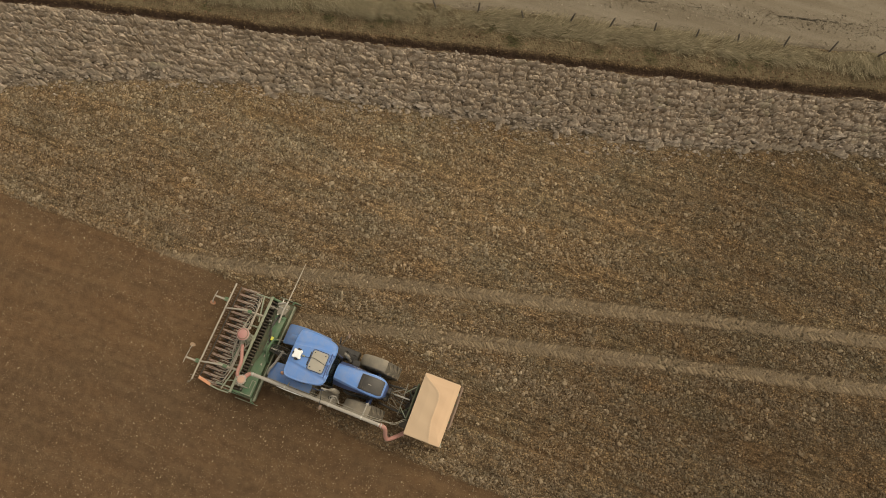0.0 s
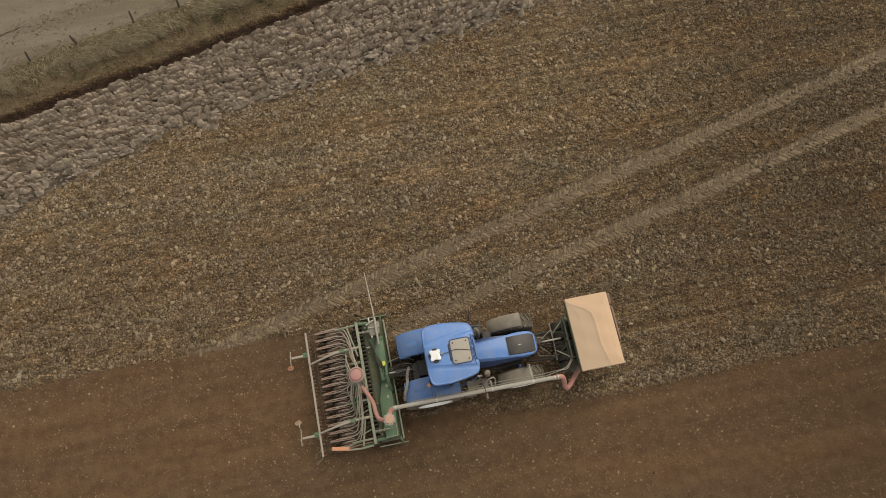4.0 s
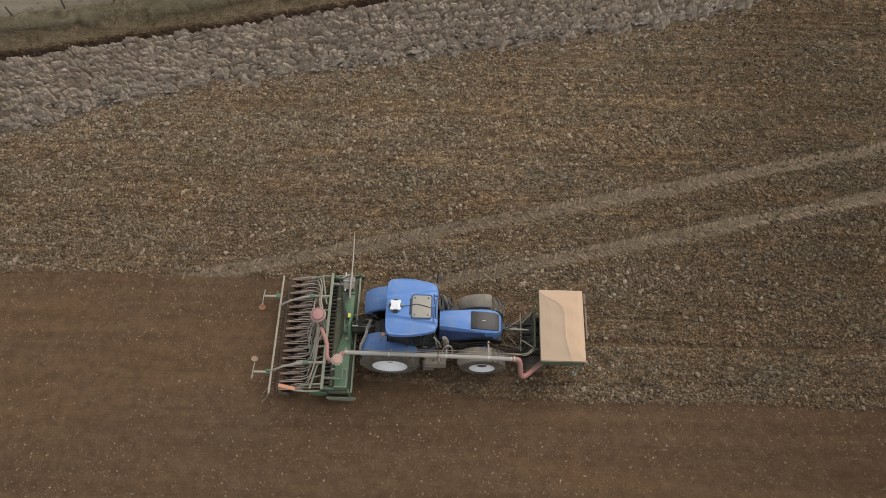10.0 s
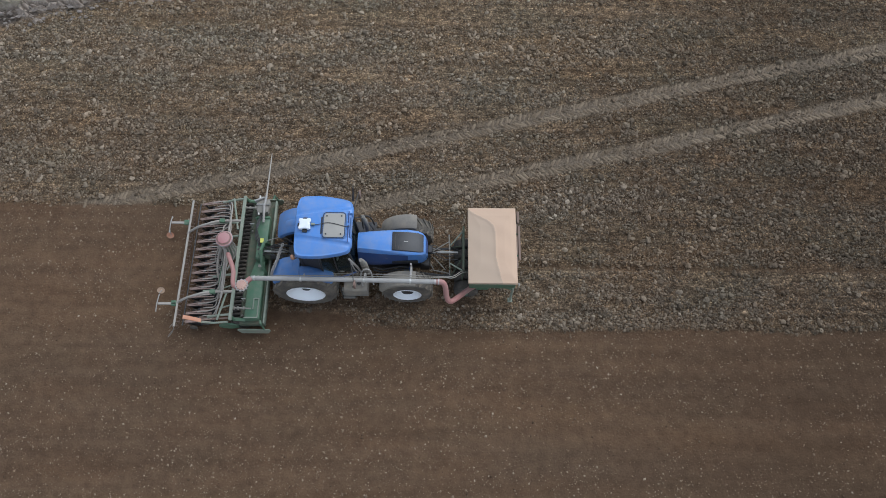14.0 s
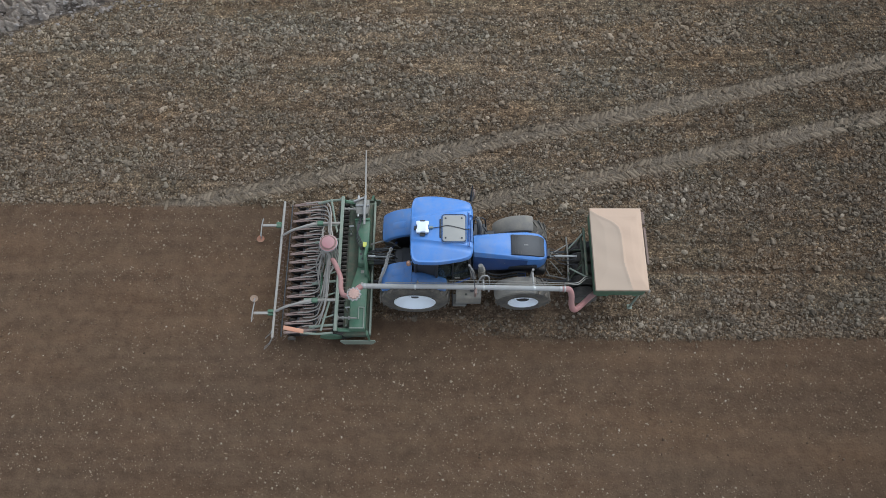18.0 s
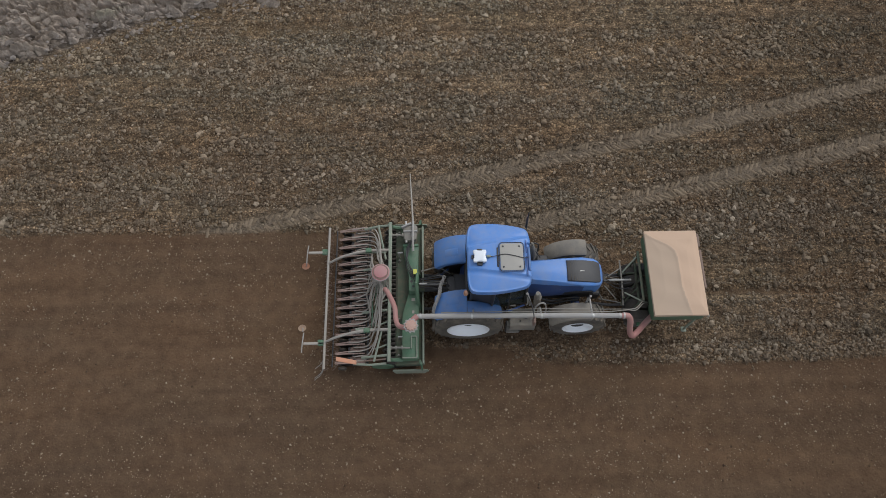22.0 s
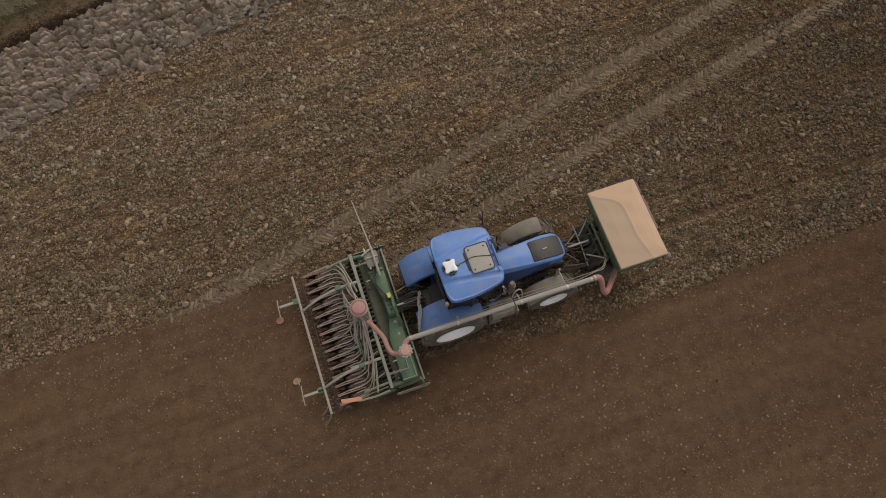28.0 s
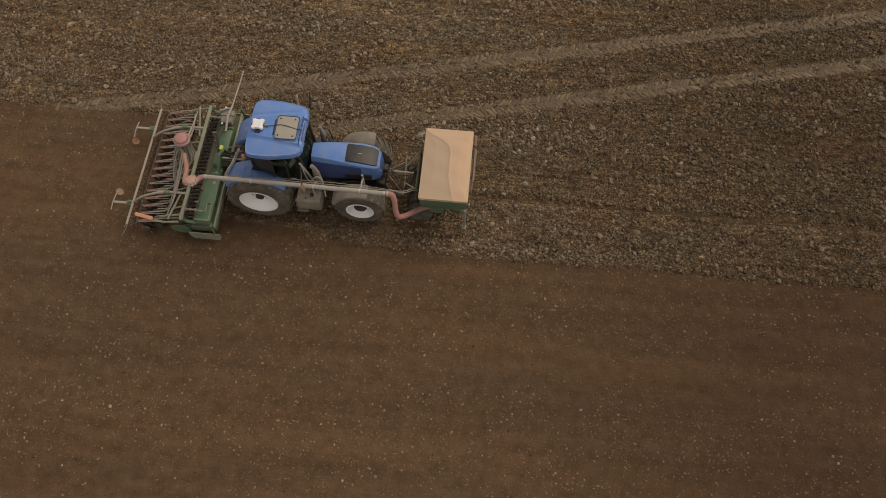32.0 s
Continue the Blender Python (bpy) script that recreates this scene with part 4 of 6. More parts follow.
def build_tractor():
    t = thing("tractor", "blue four-wheel-drive farm tractor with white wheels, standing on tilled soil", "tractor")
    for side in (-1, 1):
        wheel(t, 0.0, side * 0.86, 0.9, 0.93, 0.6, 0.52, side, 0.32)
        wheel(t, 2.86, side * 0.84, 0.71, 0.735, 0.5, 0.375, side, 0.5)
    # chassis and axles
    part("gearbox", loft([[(x, y * w, z) for y, z in ((-1, lo), (1, lo), (1.15, (lo + hi) / 2), (0.8, hi), (-0.8, hi), (-1.15, (lo + hi) / 2))]
                          for x, w, lo, hi in ((-0.55, 0.22, 0.65, 1.15), (-0.3, 0.3, 0.55, 1.3), (0.4, 0.3, 0.55, 1.25), (1.5, 0.24, 0.6, 1.2), (3.2, 0.2, 0.62, 1.05))]), BLACK, t, "dark gearbox and engine block")
    part("rear_axle", tubed([(0, -0.75, 0.9), (0, -0.3, 0.9), (0, 0.3, 0.9), (0, 0.75, 0.9)], [0.13, 0.2, 0.2, 0.13], 12), BLUE_DARK, t)
    part("front_axle", tubed([(2.86, -0.75, 0.71), (2.86, -0.15, 0.66), (2.86, 0.15, 0.66), (2.86, 0.75, 0.71)], [0.1, 0.12, 0.12, 0.1], 10), BLUE_DARK, t)
    # bonnet, its sides flared towards the cab
    def flare(x):
        return 1.0 + 0.2 * min(1.0, max(0.0, (3.1 - x) / 1.2))

    secs = []
    for x, w, top, low in ((1.52, 0.36, 2.04, 1.3), (1.9, 0.375, 2.05, 1.28), (2.4, 0.375, 2.03, 1.26), (2.9, 0.37, 1.98, 1.22), (3.18, 0.355, 1.92, 1.2), (3.3, 0.32, 1.86, 1.2), (3.39, 0.25, 1.77, 1.22), (3.44, 0.17, 1.64, 1.25)):
        wt = min(w, 0.235 + 0.14 * min(1.0, max(0.0, (x - 1.5) / 1.3)) ** 0.9)
        wl = w * flare(x)
        side = [(wl * 0.95, low), (wl, low + 0.2), (wl, top - 0.42), (wt + (wl - wt) * 0.3, top - 0.15), (wt * 1.02, top - 0.06), (wt * 0.92, top - 0.022), (wt * 0.68, top - 0.01), (wt * 0.3, top + 0.015)]
        secs.append([(x, -y, z) for y, z in side] + [(x, 0, top + 0.02)] + [(x, y, z) for y, z in side[::-1]])
    secs = [[(x, y + 0.04, z) for x, y, z in q] for q in secs]
    bm = loft(secs)
    bm.normal_update()
    # Shade painted in: faces turned sideways, forward or down take the dark blue.
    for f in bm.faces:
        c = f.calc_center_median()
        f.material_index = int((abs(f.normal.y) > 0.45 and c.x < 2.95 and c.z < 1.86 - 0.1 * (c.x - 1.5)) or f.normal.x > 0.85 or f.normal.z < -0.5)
    hood = part("bonnet", bm, BLUE, t, "blue bonnet with shade painted on its sides and a rounded nose")
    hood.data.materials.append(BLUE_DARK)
    secs = []
    for x, w, top in ((2.47, 0.275, 2.045), (2.5, 0.28, 2.055), (2.9, 0.29, 2.012), (3.18, 0.29, 1.94), (3.3, 0.265, 1.885), (3.33, 0.24, 1.86)):
        secs.append([(x, -w, top - 0.035), (x, -w * 0.96, top - 0.006), (x, -w * 0.5, top + 0.012), (x, 0, top + 0.017), (x, w * 0.5, top + 0.012), (x, w * 0.96, top - 0.006), (x, w, top - 0.035),
                     (x, w * 0.5, top - 0.08), (x, -w * 0.5, top - 0.08)])
    secs = [[(x, y + 0.03, z) for x, y, z in q] for q in secs]
    grille = part("bonnet_grille", loft(secs), BLACK, hood, "black mesh air intake on the bonnet")
    for k in range(9):
        part("grille_bar", boxed((2.56 + 0.078 * k, 0, 2.058 - 0.011 * k - 0.0016 * k * k), (0.014, 0.46, 0.014), 0.004), RUBBER, grille)
    part("badge", boxed((2.85, 0.01, 2.04), (0.11, 0.02, 0.012), 0.003), SILVER, hood, "small silver badge")
    for side in (-1, 1):
        part("headlight", loft([[(3.22, 0.04 + side * (0.21 + a * 0.05), 1.6 + b * 0.04) for a, b in rounded(1, 1, 0.5, 2)], [(3.405, 0.04 + side * (0.19 + a * 0.045), 1.58 + b * 0.035) for a, b in rounded(1, 1, 0.5, 2)]]), LENS, hood, "clear headlight")
        for x, length in ((1.9, 0.07), (2.02, 0.12), (2.18, 0.1), (2.3, 0.06)):
            part("bonnet_mark", boxed((x, 0.04 + side * (0.405 - 0.022 * (x - 1.6)), 1.71), (length, 0.03, 0.018), 0.003, pose(0, 0, 0, -side * 30, 2, side * 2)), GREYPLATE, hood, "pale bar of unreadable marking")
        part("side_louvre", boxed((2.8, 0.04 + side * 0.4, 1.44), (0.75, 0.03, 0.2), 0.01), BLACK, hood, "dark side louvre")
        reach = 1.13 if side > 0 else -1.03
        for a0, a1, inner in ((93, 148, 0.36), (34, 92.5, 0.66)):
            part("mudguard", arc_guard(0.0, 0.9, 0.99, a0, a1, min(side * inner, reach), max(side * inner, reach), lip=0.12, steps=9), GUARDBLUE, t, "blue rear mudguard with a film of dust")
        part("front_mudguard", arc_guard(2.86, 0.71, 0.83, 72, 158, min(side * 0.64, side * 1.1), max(side * 0.64, side * 1.1), steps=10), FENDER, t, "dusty grey front mudguard")
    # cab: floor, seat, pillars, glazing, roof
    part("cab_floor", boxed((0.72, 0, 1.18), (1.5, 1.1, 0.14), 0.03), BLACK, t)
    part("cab_rear_wall", boxed((-0.02, 0, 1.5), (0.1, 1.0, 0.6), 0.03), BLACK, t)
    seat = part("driver_seat", boxed((0.45, 0, 1.55), (0.5, 0.52, 0.16), 0.05), BLACK, t, "black driver's seat")
    part("seat_back", boxed((0.2, 0, 1.9), (0.14, 0.5, 0.62), 0.05, pose(0, 0, 0, 0, -10, 0)), BLACK, seat)
    part("steering_wheel", tubed([(1.1 + 0.1 * math.cos(a), 0.19 * math.sin(a), 1.88 + 0.14 * math.cos(a)) for a in (2 * math.pi * k / 16 for k in range(17))], 0.016, 6), BLACK, t)
    part("armrest", boxed((0.6, -0.32, 1.72), (0.42, 0.12, 0.1), 0.03), FENDER, t, "grey armrest")
    part("control_screen", boxed((1.02, -0.42, 2.0), (0.05, 0.24, 0.18), 0.015, pose(0, 0, 0, 0, 0, -25)), GREYPLATE, t, "grey control screen")
    part("dashboard", boxed((1.3, 0, 1.7), (0.22, 0.5, 0.55), 0.06), BLACK, t)
    low = {"rear": (0.02, 0.62), "mid": (0.55, 0.74), "front": (1.48, 0.5)}
    high = {"rear": (0.06, 0.66), "mid": (0.6, 0.72), "front": (1.36, 0.6)}
    for side in (-1, 1):
        for key in low:
            (x0, y0), (x1, y1) = low[key], high[key]
            part("pillar", tubed([(x0, side * y0, 1.2), (x0 * 0.4 + x1 * 0.6, side * (y0 * 0.4 + y1 * 0.6 + 0.02), 2.1), (x1, side * y1, 2.82)], 0.035, 6), BLACK, t, "black cab pillar")
        for a, b in (("rear", "mid"), ("mid", "front")):
            c = [Vector((low[a][0], side * low[a][1], 1.25)), Vector((low[b][0], side * low[b][1], 1.25)), Vector((high[b][0], side * high[b][1], 2.8)), Vector((high[a][0], side * high[a][1], 2.8))]
            n = (c[1] - c[0]).cross(c[3] - c[0]).normalized() * 0.004
            o = part("side_window", loft([[q - n for q in c], [q + n for q in c]]), BLACK if a == "rear" else GLASS, t, "dark tinted cab window", smooth=False)
            o.visible_shadow = False
        part("door_rail", tubed(curve_pts([(0.62, side * 0.78, 1.3), (1.0, side * 0.77, 1.28), (1.44, side * 0.62, 1.32)]), 0.025, 6), BLUE_DARK, t, "dark blue lower door frame")
        part("door_frame", tubed([(1.0, side * 0.755, 1.28), (0.98, side * 0.75, 2.0), (0.98, side * 0.69, 2.78)], 0.018, 6), BLACK, t, "dark door frame")
        part("door_handle", boxed((1.1, side * 0.775, 1.75), (0.14, 0.03, 0.05), 0.01), DUSTSTEEL, t, "grey door handle")
        # work lamps under the roof
        for x in (0.05, 1.4):
            part("work_lamp", boxed((x, side * 0.5, 2.79), (0.1, 0.16, 0.1), 0.02), BLACK, t, "black work lamp")
        # mirrors on arms
        y0 = side * 0.72
        arm = part("mirror_arm", tubed(curve_pts([(1.38, y0, 2.45), (1.48, side * 1.05, 2.5), (1.52, side * 1.32, 2.42)]), 0.014, 6), BLACK, t, "black mirror arm")
        part("mirror", boxed((1.53, side * 1.34, 2.25), (0.06, 0.16, 0.3), 0.02), RUST, arm, "dusty mirror housing")
    for name, x, w0, w1 in (("windscreen", 1.44, 0.5, 0.58), ("rear_window", 0.03, 0.6, 0.64)):
        dx = -0.1 if x > 1 else 0.04
        c = [(x, -w0, 1.3), (x, w0, 1.3), (x + dx, w1, 2.8), (x + dx, -w1, 2.8)]
        o = part(name, loft([[(a, b, d) for a, b, d in c], [(a + 0.008, b, d) for a, b, d in c]]), GLASS, t, "dark tinted cab glass", smooth=False)
        o.visible_shadow = False
    # roof: a rounded cap that narrows to the front, with a raised middle and a notch before the hatch
    half = [(-0.06, 0.0), (-0.06, 0.35), (-0.05, 0.6), (0.0, 0.78), (0.1, 0.845), (0.3, 0.865), (0.6, 0.865), (0.95, 0.82), (1.25, 0.76), (1.4, 0.69), (1.46, 0.56), (1.475, 0.42), (1.47, 0.3), (1.45, 0.2), (1.45, 0.0)]
    rim = [p.to_2d() for p in curve_pts([(x, y, 0) for x, y in half], 8)]
    rim = rim + [Vector((p.x, -p.y)) for p in rim[-2:0:-1]]
    c = Vector((0.68, 0.0))
    secs = []
    crown = [(q, 2.98 - 0.05 * ((q - 0.3) / 0.64) ** 3 if q > 0.3 else 2.98) for q in np.linspace(0.93, 0.04, 34)]
    for f, z in [(0.9, 2.72), (0.98, 2.735), (0.997, 2.77), (1.0, 2.82), (0.992, 2.87), (0.97, 2.905)] + crown:
        ring = []
        for p in rim:
            x, y = c.x + (p.x - c.x) * f, p.y * f
            mid = 0.26 + 0.2 * max(0.0, x) / 1.4
            low = 0.045 * min(1.0, max(0.0, abs(y) - mid) / 0.035) + 0.06 * max(0.0, abs(y) - mid - 0.035) + 0.012 * max(0.0, 1 - abs(abs(y) - mid - 0.09) / 0.06)
            notch = 0.07 * min(1.0, max(0.0, x - 1.32) / 0.04) if abs(y) < 0.34 else 0.0
            ring.append((x, 0.05 + y * (1.08 if y > 0 else 1.0), z - ((low if f < 0.95 else low * 0.5) + (notch if f < 0.99 else 0.0))))
        secs.append(ring)
    roof = part("cab_roof", loft(secs), BLUE, t, "blue cab roof with rounded corners")
    hatch = part("roof_hatch", loft([[(1.0 + a, 0.04 + b, 2.965) for a, b in rounded(0.315, 0.385, 0.08)], [(1.0 + a, 0.04 + b, 3.0) for a, b in rounded(0.31, 0.38, 0.08)], [(1.0 + a, 0.04 + b, 3.005) for a, b in rounded(0.285, 0.355, 0.07)]]), GUARDBLUE, roof, "blue hatch frame")
    part("hatch_panel", loft([[(1.0 + a, 0.04 + b, 3.0) for a, b in rounded(0.275, 0.345, 0.07)], [(1.0 + a, 0.04 + b, 3.014) for a, b in rounded(0.27, 0.34, 0.07)], [(1.0 + a, 0.04 + b, 3.018) for a, b in rounded(0.24, 0.31, 0.06)]]), GREYPLATE, hatch, "dusty grey roof hatch panel")
    part("hatch_seal", tubed([(1.0 + a, 0.04 + b, 3.008) for a, b in rounded(0.292, 0.362, 0.075)] + [(1.292, 0.327, 3.008)], 0.009, 6), BLACK, hatch, "black rubber seal")
    for x in (0.8, 1.19):
        for y in (-0.22, 0.3):
            part("hatch_bolt", lathe(bmesh.new(), [(0.022, 3.015), (0.022, 3.03), (0.001, 3.034)], 10, "Z", (x, y, 0)), BLACK, hatch)
    part("hatch_hinge", boxed((0.67, 0.04, 2.985), (0.04, 0.5, 0.03), 0.01), BLACK, hatch)
    part("front_visor", boxed((1.43, 0.03, 2.86), (0.07, 0.62, 0.07), 0.025), GUARDBLUE, roof, "dark blue recess at the roof front")
    part("antenna_cable", tubed(curve_pts([(0.46, 0.05, 2.99), (0.62, 0.06, 3.02), (0.85, 0.1, 3.03), (1.1, 0.05, 3.03), (1.3, 0.0, 3.02), (1.42, 0.05, 2.94)]), 0.009, 6), BLACK, roof, "black antenna cable")
    side_line = [(0.135, -0.155), (0.155, -0.135), (0.156, -0.075), (0.136, -0.05), (0.136, 0.05), (0.156, 0.075), (0.155, 0.135)]
    waist = [(a * c - b * q, a * q + b * c) for c, q in ((1, 0), (0, 1), (-1, 0), (0, -1)) for a, b in side_line]
    for y, w in ((0.29, 0.34), (-0.2, 0.5)):
        part("roof_slot", boxed((1.365, 0.03 + y, 2.935), (0.035, w, 0.04), 0.012), BLUE_DARK, roof, "dark slot along the front of the roof")
    part("roof_lip", boxed((1.335, 0.03, 2.948), (0.02, 0.95, 0.03), 0.008), BLUE, roof)
    gps = part("receiver", loft([[(0.24 + f * a, 0.04 + f * b, z) for a, b in waist] for f, z in ((0.96, 3.03), (1.0, 3.05), (1.0, 3.095), (0.93, 3.11), (0.6, 3.118))]), LENS, roof, "white square satellite receiver")
    part("receiver_bracket", boxed((0.24, 0.04, 3.0), (0.13, 0.42, 0.05), 0.01), BLACK, gps, "black mounting bracket")
    part("receiver_foot", boxed((0.12, 0.04, 3.0), (0.16, 0.1, 0.05), 0.01), BLACK, gps)
    for x, y in ((0.12, 0.16), (0.36, 0.16), (0.12, -0.08), (0.36, -0.08)):
        part("receiver_knob", lathe(bmesh.new(), [(0.028, 3.0), (0.028, 3.06), (0.018, 3.075), (0.001, 3.078)], 10, "Z", (x, y, 0)), BLACK, gps)
    part("cable_plug", tubed([(0.4, 0.05, 3.03), (0.5, 0.05, 3.03)], 0.03, 8), GREENGREY, gps, "dusty olive cable plug")
    for side, y, z in ((-1, -0.72, 2.55),):
        b = part("beacon", lathe(bmesh.new(), [(0.055, z), (0.06, z + 0.03), (0.052, z + 0.12), (0.03, z + 0.15), (0.001, z + 0.155)], 14, "Z", (-0.1, y, 0)), AMBER, t, "dusty amber beacon")
        part("beacon_arm", tubed([(0.05, y * 0.9, z - 0.1), (-0.1, y, z - 0.06), (-0.1, y, z)], 0.016, 6), BLACK, b)
    # exhaust, handrail, steps, tanks on the near side
    ex = part("exhaust", tubed(curve_pts([(1.75, -0.6, 1.25), (1.72, -0.62, 1.7), (1.7, -0.63, 2.1), (1.66, -0.66, 2.32)]), [0.075] * 11 + [0.06] * 4 + [0.05], 10), DUSTSTEEL, t, "grey exhaust stack beside the cab")
    part("heat_shield", tubed([(1.74, -0.61, 1.4), (1.71, -0.625, 1.95)], 0.095, 10), FENDER, ex)
    part("tail_pipe", tubed(curve_pts([(1.58, -0.62, 1.3), (1.52, -0.66, 1.8), (1.44, -0.7, 2.2), (1.38, -0.72, 2.5)], 4), 0.03, 8), GREYPIPE, ex, "thin grey pipe beside the exhaust")
    part("handrail", tubed(curve_pts([(1.62, -0.95, 1.1), (1.62, -0.9, 1.75), (1.72, -0.82, 1.98), (1.86, -0.8, 1.95), (1.92, -0.86, 1.7), (1.93, -0.95, 1.2)], 4), 0.022, 6), GREYPIPE, t, "grey handrail")
    part("handrail", tubed(curve_pts([(1.5, -0.6, 1.25), (1.46, -0.74, 1.8), (1.4, -0.72, 2.4)], 4), 0.02, 6), GREYPIPE, t)
    tank = part("fuel_tank", loft([[(x, -0.86 + a, 0.78 + b) for a, b in rounded(0.22, 0.26, 0.07)] for x in (1.08, 1.1, 1.72, 1.74)]), FENDER, t, "dusty grey fuel tank")
    part("tank_cap", lathe(bmesh.new(), [(0.06, 1.03), (0.06, 1.07), (0.001, 1.075)], 12, "Z", (1.5, -0.86, 0)), BLACK, tank)
    part("fuel_tank", loft([[(x, 0.86 + a, 0.78 + b) for a, b in rounded(0.22, 0.26, 0.07)] for x in (1.08, 1.1, 1.9, 1.92)]), BLACK, t, "dark fuel tank")
    steps = part("steps", tubed([(1.0, -1.07, 0.42), (0.98, -0.98, 1.1)], 0.02, 6), BLACK, t, "dusty cab steps")
    part("step_rail", tubed([(1.36, -1.07, 0.42), (1.34, -0.98, 1.1)], 0.02, 6), BLACK, steps)
    for k in range(3):
        part("tread", boxed((1.18, -1.06 + 0.035 * k, 0.48 + 0.22 * k), (0.34, 0.12, 0.03), 0.008), DUSTSTEEL, steps)
    part("air_intake", tubed(curve_pts([(1.72, 0.62, 1.2), (1.7, 0.68, 1.6), (1.66, 0.7, 1.95), (1.62, 0.72, 2.12)]), [0.07] * 10 + [0.055] * 6, 10), DUSTSTEEL, t, "dusty grey air intake stack")
    part("handrail", tubed(curve_pts([(1.55, 0.8, 1.15), (1.56, 0.86, 1.7), (1.66, 0.84, 1.9), (1.82, 0.82, 1.84), (1.88, 0.86, 1.3)], 4), 0.02, 6), BLACK, t, "black handrail")
    part("loose_cable", tubed(curve_pts([(1.46, 0.5, 2.5), (1.62, 0.62, 2.3), (1.56, 0.78, 2.05), (1.74, 0.7, 1.75), (1.9, 0.6, 1.5)]), 0.014, 6), BLACK, t, "black cable hanging before the cab")
    part("tool_box", boxed((1.98, 0.62, 1.2), (0.3, 0.24, 0.26), 0.03), BLACK, t, "black box beside the bonnet")
    part("aerial", tubed([(1.42, 0.92, 2.72), (1.44, 1.02, 2.95), (1.46, 1.1, 3.2)], [0.03, 0.022, 0.012], 6), BLACK, roof, "black aerial at the roof corner")
    # engine side pipes
    for k, (y, z) in enumerate(((-0.42, 1.2), (-0.46, 1.1), (0.43, 1.2))):
        part("engine_pipe", tubed(curve_pts([(1.9, y, z), (2.2, y * 1.1, z - 0.06), (2.6, y, z + 0.02), (2.9, y * 0.9, z - 0.1)]), 0.03, 7), BLACK, t)
    # rear linkage and hydraulic hoses
    for side in (-1, 1):
        part("lower_link", tubed([(-0.35, side * 0.42, 0.62), (-0.75, side * 0.46, 0.6), (-1.2, side * 0.47, 0.62)], [0.035, 0.03, 0.045], 8), BLACK, t, "black rear lower link")
        part("lift_rod", tubed([(-0.7, side * 0.46, 0.62), (-0.5, side * 0.4, 1.25)], 0.03, 8), BLUE_DARK, t)
        part("tail_lamp", boxed((-0.8, side * 0.95, 1.28), (0.05, 0.16, 0.1), 0.02), BLACK, t, "dusty tail lamp")
        part("guard_panel", arc_guard(0.0, 0.9, 1.005, 104, 124, min(side * 0.5, side * 0.8), max(side * 0.5, side * 0.8), lip=0.02, thick=0.01, steps=4), GUARDBLUE, t, "raised blue panel on the mudguard")
        part("mudguard_rib", boxed((-0.3, side * 0.7, 1.845), (0.025, 0.5, 0.03), 0.01, pose(0, 0, 0, 0, -17, 0)), GUARDBLUE, t, "raised rib of the mudguard")
    part("top_link", tubed([(-0.45, 0.05, 1.15), (-0.8, 0.05, 1.13), (-1.25, 0.05, 1.15)], [0.025, 0.035, 0.025], 8), SILVER, t, "steel top link")
    for k in range(6):
        y = -0.35 + 0.12 * k
        part("hydraulic_hose", tubed(curve_pts([(-0.35, y, 1.15), (-0.6, y * 0.8 + 0.05, 1.32 + 0.04 * (k % 3)), (-0.95, y * 0.5 + 0.1, 1.2), (-1.3, 0.1 + y * 0.4, 1.08)]), 0.014, 6), BLACK, t, "black hydraulic hose")
    part("valve_block", boxed((-0.42, -0.1, 1.22), (0.22, 0.6, 0.16), 0.02), BLACK, t)
    chain = curve_pts([(-0.6, 0.02, 1.75), (-0.7, -0.2, 1.64), (-0.72, -0.38, 1.66), (-0.78, -0.55, 1.64), (-0.86, -0.72, 1.56), (-0.9, -0.88, 1.4)], 5)
    links = part("chain", tubed(chain[:3], 0.01, 5), DUSTSTEEL, t, "grey steel chain behind the cab")
    for k in range(0, len(chain) - 1):
        a, b = Vector(chain[k]), Vector(chain[k + 1])
        q = (b - a).to_track_quat("X", "Z") @ Matrix.Rotation(radians(90 * (k % 2)), 3, "X").to_quaternion()
        c = (a + b) / 2
        part("chain_link", tubed([c + q @ Vector((0.055 * math.cos(w), 0.034 * math.sin(w), 0)) for w in (2 * math.pi * m / 10 for m in range(11))], 0.013, 5), GREYPIPE, links)
    for k, (y0, y1) in enumerate(((0.3, 0.42), (0.18, 0.2), (-0.05, 0.05))):
        part("tool_link", tubed(curve_pts([(-0.4, y0, 1.1 + 0.05 * k), (-0.75, y1 + 0.05, 1.2), (-1.2, y1, 1.08)], 3), 0.018, 6), DUSTSTEEL, t, "dusty linkage rod")
    # front linkage
    for side in (-1, 1):
        part("front_link", tubed([(3.2, side * 0.36, 0.62), (3.8, side * 0.42, 0.55), (4.2, side * 0.42, 0.6)], 0.04, 8), BLACK, t, "black front lower link")
    part("front_weight_frame", boxed((3.35, 0, 0.75), (0.3, 0.5, 0.4), 0.04), BLACK, t)
    part("front_top_link", tubed([(3.48, 0.08, 1.12), (3.7, 0.08, 1.12), (3.72, 0.08, 1.12), (4.3, 0.08, 1.12)], [0.022, 0.022, 0.035, 0.03], 8), SILVER, t, "bright steel top link")
    part("front_bracket", boxed((3.5, 0.12, 1.2), (0.14, 0.22, 0.16), 0.02), BLACK, t)
